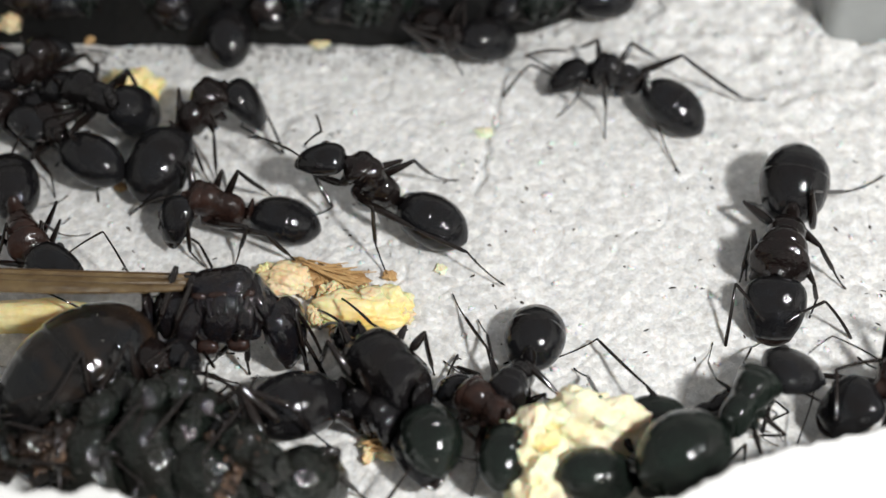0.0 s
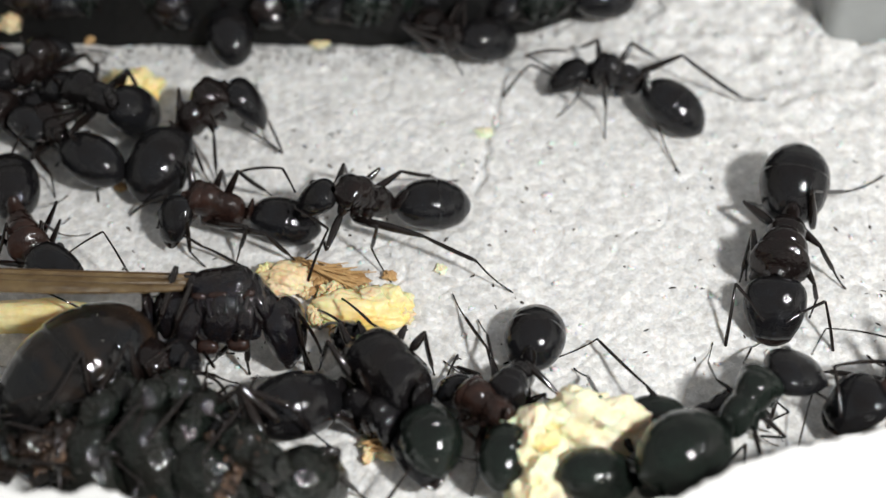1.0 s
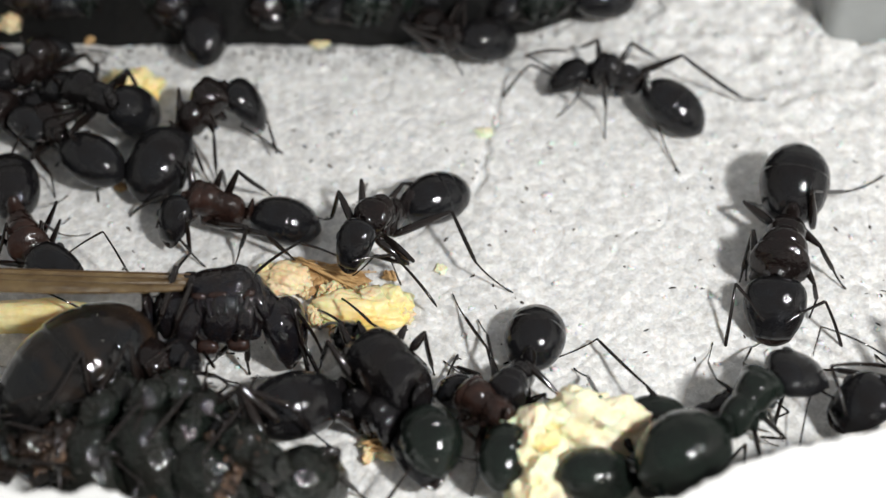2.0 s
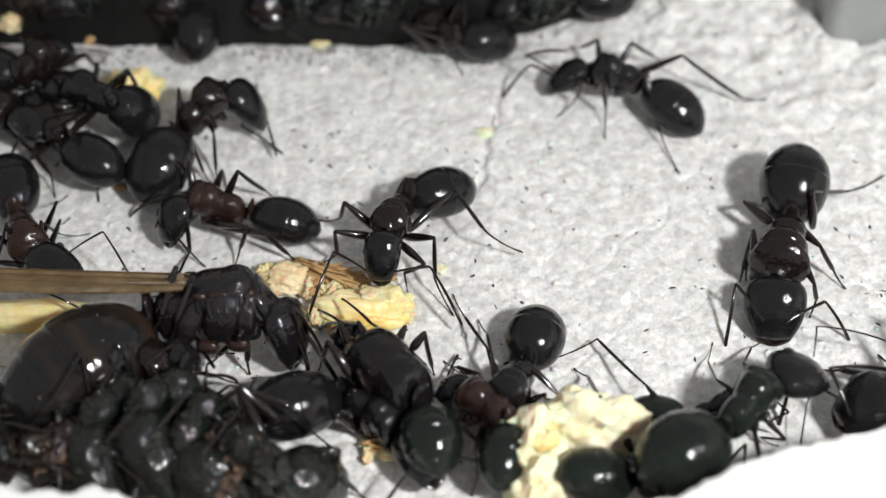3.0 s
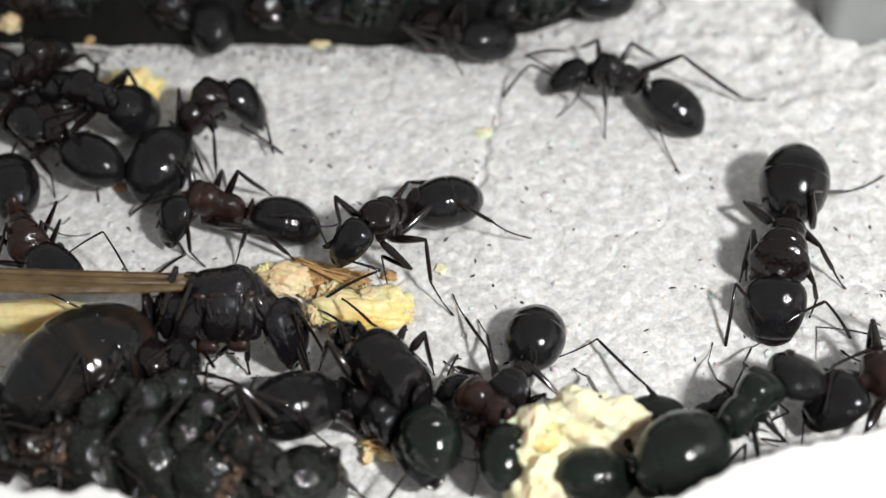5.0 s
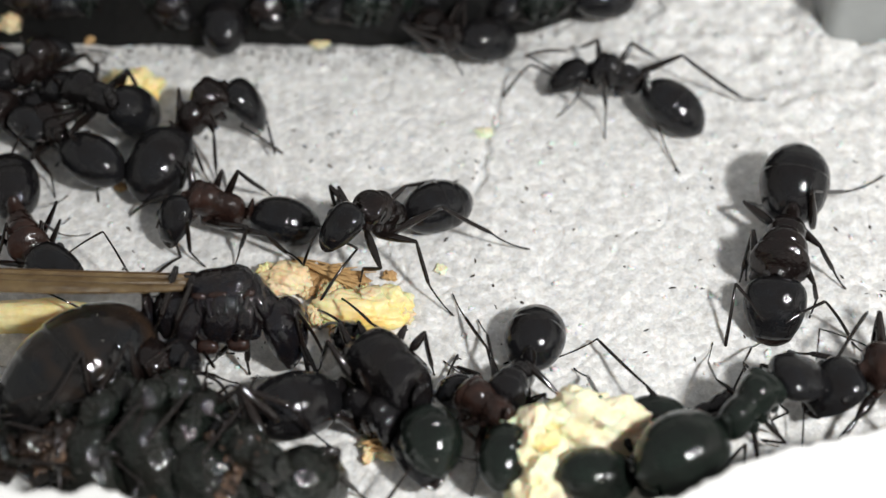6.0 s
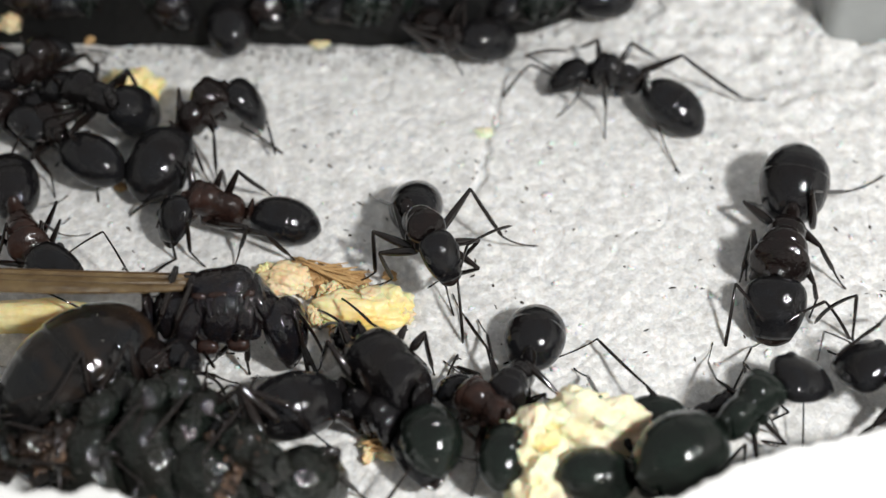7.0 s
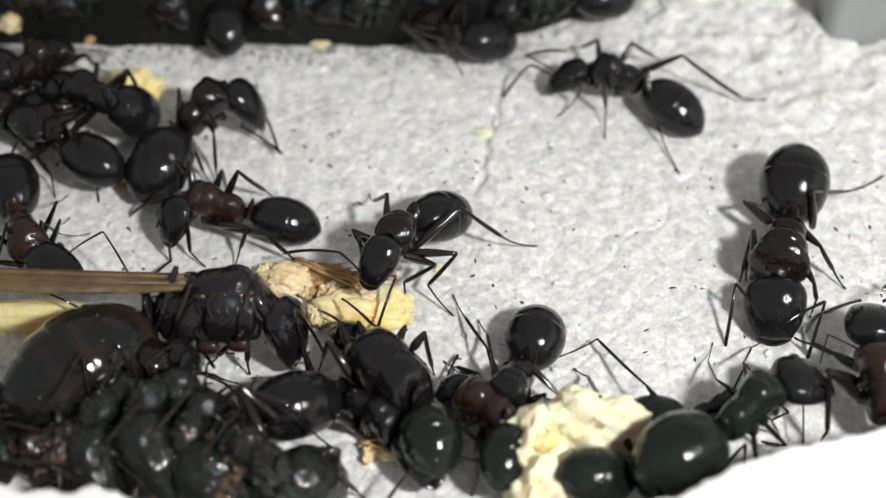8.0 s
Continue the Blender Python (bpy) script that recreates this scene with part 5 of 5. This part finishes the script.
    foot_fr = ((0, 1.1, -4.13, 4.78), (1.35, 1.55, -5.90, 2.36), (1.65, 1.9, -5.66, 1.75), (2.5, 3.2, -5.76, -1.00), (3.4, 3.7, -5.51, -1.19), (3.9, 4.1, -4.75, -1.57), (4.4, 4.9, -4.76, -1.41), (5.5, 6.1, -5.07, 2.63), (6.35, 6.7, -4.59, -2.44), (6.9, 7.1, -3.31, -2.13), (7.35, 7.6, -2.64, -2.66), (7.9, 8, -4.34, -1.57))
    foot_mr = ((0, 0.6, -2.04, 4.15), (0.8, 1.9, -3.19, 3.73), (2.4, 3.2, -5.61, 1.65), (3.4, 6.6, -5.59, 1.31), (6.8, 7.7, -4.20, -2.04), (7.9, 8, -4.26, -1.63))
    foot_hr = ((0, 6.1, 0.72, 4.12), (6.3, 8, -3.36, 3.28))
    knee_fl = ((0, -4.55, 1.75, 2.90), (0.5, -4.59, 1.98, 2.90), (0.8, -4.48, 0.02, 2.90), (1, -4.13, -0.21, 2.90), (1.5, -3.14, -1.10, 2.90), (1.7, -2.78, -1.25, 2.90), (2.8, -0.92, -2.10, 2.90), (3.5, -1.09, -1.94, 2.90), (4.5, -1.63, -1.72, 2.90), (5.8, -3.10, -1.72, 2.90), (6, -2.86, -1.72, 2.90), (6.5, -1.08, -2.31, 2.90), (7, 0.38, -2.10, 2.90), (7.5, -0.68, -2.77, 2.90), (8, -1.27, -2.65, 2.90))
    knee_ml = ((0, -2.23, -1.63, 2.90), (0.8, -2.17, -1.94, 2.90), (1, -2.05, -2.16, 2.90), (1.5, -1.67, -2.56, 2.90), (1.7, -1.48, -2.56, 2.90), (2.8, -0.38, -1.94, 2.90), (3.5, -0.02, -1.91, 2.90), (4, 0.05, -1.91, 2.90), (4.5, -0.02, -2.00, 2.90), (5.8, -0.85, -2.22, 2.90), (6, -0.61, -2.06, 2.90), (6.5, 0.09, -1.97, 2.90), (7, 0.49, -2.10, 2.90), (7.5, 0.49, -2.10, 2.90), (8, 0.38, -2.10, 2.90))
    knee_hl = ((0, 0.45, -1.96, 2.00), (0.5, 0.38, -1.90, 2.00), (0.8, 0.31, -1.52, 2.00), (1, 0.10, -1.02, 2.00), (1.5, 0.46, -0.76, 2.00), (1.7, 0.58, -0.64, 2.00), (2.8, 0.68, 0.65, 2.00), (3.5, 1.06, 1.01, 2.00), (4.5, 1.23, 0.98, 2.00), (5.8, 1.36, -0.32, 2.00), (6, 1.12, 0.13, 2.00), (6.5, 0.12, 0.37, 2.90), (7, 0.65, 0.44, 2.90), (7.5, 0.72, 0.44, 2.90), (8, 0.74, -0.27, 2.90))
    knee_hr = ((0, -1.18, 2.66, 2.90), (0.8, -1.33, 2.66, 2.90), (1.5, -1.48, 2.59, 2.90), (2.8, -1.63, 2.59, 2.90), (4, -1.63, 2.66, 2.90), (4.5, -1.57, 2.25, 2.90), (5.8, -1.47, 1.88, 2.90), (6, -1.62, 1.88, 2.90), (6.5, -2.84, 1.65, 2.90), (7, -2.29, 1.32, 2.90), (8, -2.38, 1.06, 2.90))
    knee_fr = ((0, -3.92, 2.49, 2.90), (1, -4.51, 1.98, 2.90), (1.5, -4.46, 1.39, 2.90), (1.7, -4.45, 1.16, 2.90), (2.8, -3.91, -0.94, 2.90), (3.5, -3.47, -1.10, 2.90), (4.5, -4.05, -1.63, 2.90), (5.8, -4.09, 0.60, 2.90), (6, -4.21, 0.50, 2.90), (6.5, -3.87, -2.03, 2.90), (7, -2.21, -2.40, 2.90), (7.5, -1.95, -2.40, 2.90), (8, -3.53, -0.81, 2.90))
    knee_mr = ((0, -2.22, 2.73, 2.90), (0.5, -2.15, 2.93, 2.90), (1.5, -3.04, 1.82, 2.90), (2.8, -4.13, 0.34, 2.90), (3.5, -4.00, 0.05, 2.90), (4.5, -3.87, -0.21, 2.90), (5.8, -3.77, 0.57, 2.90), (6, -3.96, 0.50, 2.90), (6.5, -3.97, -0.05, 2.90), (7, -3.10, -1.03, 2.90), (7.5, -3.05, -1.10, 2.90), (8, -3.49, -0.72, 2.90))
    tracks = {"neck": neck, "face": face, "waist": waist, "tip": tip, "l1": l1, "l2": l2, "r1": r1, "r2": r2}
    feet = {"fl": foot_fl, "ml": foot_ml, "hl": foot_hl, "fr": foot_fr, "mr": foot_mr, "hr": foot_hr}
    knees = {"fl": knee_fl, "ml": knee_ml, "hl": knee_hl, "fr": knee_fr, "mr": knee_mr, "hr": knee_hr}
    animate(wanderer, tracks, feet, knees)


def come_in():
    """The ant that noses along the rim and turns into the chamber."""
    tracks = {
        "neck": ((0, 16.93, -9.18, 2.4), (1.5, 17.3, -9.04, 2.4), (3.2, 17.61, -9.04, 2.4), (3.7, 17.51, -9.12, 2.4), (4.2, 16.77, -9.18, 2.4), (4.7, 16.44, -8.96, 2.4), (5.8, 16.38, -8.51, 2.4), (6, 16.4, -8.3, 2.5), (6.2, 16.76, -7.89, 2.8), (6.6, 16.94, -7.78, 2.8), (6.8, 17.22, -8.18, 2.7), (7, 17.41, -8.73, 2.6), (7.3, 17.41, -8.24, 2.6), (7.5, 17.35, -7.86, 2.6), (7.7, 17.24, -7.19, 2.6), (8, 17.28, -7.08, 2.6)),
        "face": ((0, 15, -10.04, 1.4), (1.5, 15.38, -9.83, 1.4), (3.2, 15.75, -9.77, 1.4), (3.7, 15.64, -9.88, 1.4), (4.2, 14.85, -10.14, 1.4), (4.7, 14.37, -10.09, 1.4), (5.8, 14.32, -9.51, 1.4), (6, 14.46, -9.19, 1.4), (6.2, 15.29, -8.03, 1.3), (6.6, 15.44, -7.81, 1.3), (6.8, 15.69, -7.4, 1.5), (7, 16, -6.97, 1.8), (7.3, 16.21, -6.26, 1.8), (7.5, 16.56, -5.54, 1.8), (7.7, 17.47, -4.05, 1.8), (8, 17.5, -3.84, 1.8)),
        "waist": ((0, 19.24, -8.57, 2.3), (3.2, 19.9, -8.57, 2.3), (4.7, 18.62, -8.3, 2.3), (5.8, 18.56, -8.02, 2.3), (6.2, 18.91, -8.09, 2.2), (6.6, 19.11, -8.23, 2.2), (7, 19.83, -9.04, 2.2), (7.3, 19.36, -9.71, 2.2), (7.5, 18.51, -10.1, 2.2), (7.7, 17.36, -9.84, 2.2), (8, 17.17, -9.78, 2.2)),
        "tip": ((0, 22.13, -8.9, 2), (3.2, 22.8, -8.9, 2), (4.7, 21.52, -8.63, 2), (5.8, 20.92, -8.36, 2), (7, 21.82, -10.23, 2), (7.7, 18.72, -12.53, 2), (8, 18.72, -12.53, 2)),
        "l1": ((0, 15.33, -8.53, 3), (4.7, 15.15, -8.26, 3), (5.8, 16.46, -6.46, 3), (6.2, 16.12, -6.46, 3), (6.6, 15.95, -7.43, 3), (7, 16.57, -7.1, 3), (7.3, 16.8, -6.17, 3), (7.5, 17.06, -5.6, 3), (7.7, 16.06, -5.46, 3), (8, 15.92, -5.6, 3)),
        "l2": ((0, 17.67, -7.53, 2), (4.7, 17.49, -7.53, 2), (5.8, 18.17, -3.79, 2), (6.2, 17.9, -4.68, 2), (6.6, 17.98, -5.11, 1.8), (7, 18.24, -5.2, 1.8), (7.3, 18.47, -3.93, 1.8), (7.5, 18.53, -3.63, 1.8), (7.7, 15.31, -5.09, 1.2), (8, 15.23, -5.18, 1.2)),
    }
    animate(entering, tracks)


def stirrings():
    """Heads and antennae of the ants that stay in their places."""
    animate(resting, {
        "face": ((0, -11.93, -0.66, 0.75), (1.2, -12.04, -0.63, 0.75), (3, -12.13, -0.63, 0.75), (5, -12.08, -0.69, 0.75), (8, -12.1, -0.73, 0.75)),
        "l1": ((0, -11.2, -0.17, 1), (1, -11.01, -0.33, 1), (1.5, -11.42, -0.33, 1), (4.5, -11.57, -0.33, 1), (8, -11.85, -0.49, 1)),
        "l2": ((0, -10.1, -1.18, 0.3), (0.5, -9.98, -0.93, 0.3), (1, -9.81, -0.61, 0.3), (1.5, -11.3, -1.37, 0.3), (2.8, -11.23, -1.18, 0.3), (3.7, -11.32, -1.21, 0.3), (4.5, -11.74, -1.21, 0.3), (5.8, -11.86, -1.24, 0.3), (6.5, -11.91, -1.21, 0.3), (7.4, -12.09, -1.34, 0.3), (8, -12.23, -1.56, 0.3))})
    animate(nodding, {
        "face": ((0, -7.92, 6.44, 0.90), (1, -7.85, 6.59, 0.90), (1.5, -7.90, 6.51, 0.90), (3, -7.84, 6.44, 0.90), (5, -7.93, 6.51, 0.90), (8, -7.90, 6.51, 0.90)),
        "r2": ((0, -7.69, 6.19, 0.6), (0.5, -7.63, 6.01, 0.6), (1, -7.52, 5.65, 0.6), (1.5, -7.69, 5.07, 0.6), (2.8, -7.65, 5.94, 0.6), (3.2, -8.19, 5.83, 0.6), (3.7, -8.74, 4.90, 0.6), (4.2, -8.30, 4.58, 0.6), (4.7, -7.86, 4.93, 0.6), (5.8, -7.76, 5.72, 0.6), (6.2, -7.90, 5.50, 0.6), (7, -7.80, 5.58, 0.6), (8, -7.65, 5.65, 0.6))})
    animate(soldier, {"l2": ((0, 16.62, -4.65, 0.5), (0.5, 16.48, -4.79, 0.5), (1, 16.09, -5, 0.5), (1.5, 16.16, -5, 0.5), (2.8, 16.54, -4.71, 0.5), (7, 16.57, -4.65, 0.5), (7.4, 16.43, -4.77, 0.5), (7.7, 15.53, -5.38, 0.5), (8, 15.41, -5.29, 0.5))})
    animate(glossy, {
        "l1": ((0, 14.95, -7.19, 2.6), (0.7, 14.98, -7, 2.6), (1.2, 15.06, -6.8, 2.6), (2.8, 14.89, -6.75, 2.6), (5, 14.89, -6.75, 2.6), (8, 15.19, -7.14, 2.6)),
        "l2": ((0, 17.17, -7.42, 2), (0.7, 17.37, -6.98, 2), (1, 17.53, -6.33, 2), (1.5, 17, -7.12, 2), (2.8, 17.67, -6.55, 2), (4.7, 17.72, -6.3, 2), (6, 17.14, -6.98, 2), (8, 17.15, -7.53, 2)),
        "neck": ((0, 12.61, -8.65, 2.80), (1, 12.69, -8.71, 2.80), (4.7, 12.80, -8.87, 2.80), (8, 12.91, -9.08, 2.80)),
        "face": ((0, 15.43, -8.06, 2.20), (1, 15.46, -8.15, 2.20), (4.7, 15.52, -8.34, 2.20), (5.8, 15.55, -8.39, 2.20), (7.4, 15.58, -8.47, 2.20), (8, 15.69, -8.61, 2.20))})
    animate(backing, {
        "tip": ((0, -10.28, 10.76, 1.2), (0.5, -10.08, 10.88, 1.2), (1, -10.02, 10.84, 1.2), (1.5, -11.08, 10.84, 1.2), (2.8, -11.85, 11.23, 1.2), (3.2, -11.93, 11.27, 1.2), (3.7, -11.83, 11.63, 1.2), (4.2, -11.7, 11.87, 1.2), (4.7, -11.33, 12.03, 1.2), (5.8, -10.71, 11.87, 1.2), (7, -10.26, 11.71, 1.2), (8, -10.48, 11.71, 1.2)),
        "waist": ((0, -10.6, 14.66, 2), (1, -10.81, 14.75, 2), (1.5, -11.44, 14.75, 2), (2.8, -12.03, 15.09, 2), (3.7, -11.97, 15.51, 2), (4.7, -11.54, 15.77, 2), (5.8, -10.98, 15.72, 2), (7, -10.63, 15.6, 2), (8, -10.74, 15.6, 2)),
        "neck": ((0, -10.84, 16.54, 2.4), (1, -11.21, 16.58, 2.4), (1.5, -11.58, 16.58, 2.4), (2.8, -12.09, 16.97, 2.4), (4.7, -11.58, 17.54, 2.4), (7, -10.81, 17.41, 2.4), (8, -10.86, 17.41, 2.4))})
    animate(queen, {
        "face": ((0, -6.10, -6.41, 1.20), (1.7, -6.07, -6.41, 1.20), (2.8, -5.95, -6.62, 1.20), (4.7, -5.92, -6.65, 1.20), (6, -6.02, -6.47, 1.20), (8, -6.00, -6.47, 1.20)),
        "r1": ((0, -6.82, -4.48, 2.8), (1.7, -6.82, -4.48, 2.8), (2.8, -6.88, -4.31, 2.8), (4.7, -6.83, -4.37, 2.8), (8, -6.85, -4.37, 2.8)),
        "r2": ((0, -6.13, -5.53, 1.9), (1.7, -6.16, -5.76, 1.9), (2.8, -5.85, -5.62, 1.9), (3.7, -6.01, -6.62, 1.9), (4.7, -6.08, -6.34, 1.9), (6, -5.94, -6.05, 1.9), (8, -6, -6.05, 1.9))})
    animate(tiny, {"r2": ((0, -8.52, -8.48, 1.4), (0.5, -8.94, -8.54, 1.4), (1, -8.86, -8.48, 1.4), (1.5, -9.11, -8.21, 1.4), (2.8, -8.21, -8.21, 1.4), (3.2, -8.68, -7.93, 1.4), (3.7, -8.07, -8.48, 1.4), (4.7, -8.2, -8.26, 1.4), (5.8, -8.75, -8.48, 1.4), (6.6, -8.97, -8.48, 1.4), (8, -8.52, -8.54, 1.4))})


def motions():
    wander()
    come_in()
    stirrings()


motions()
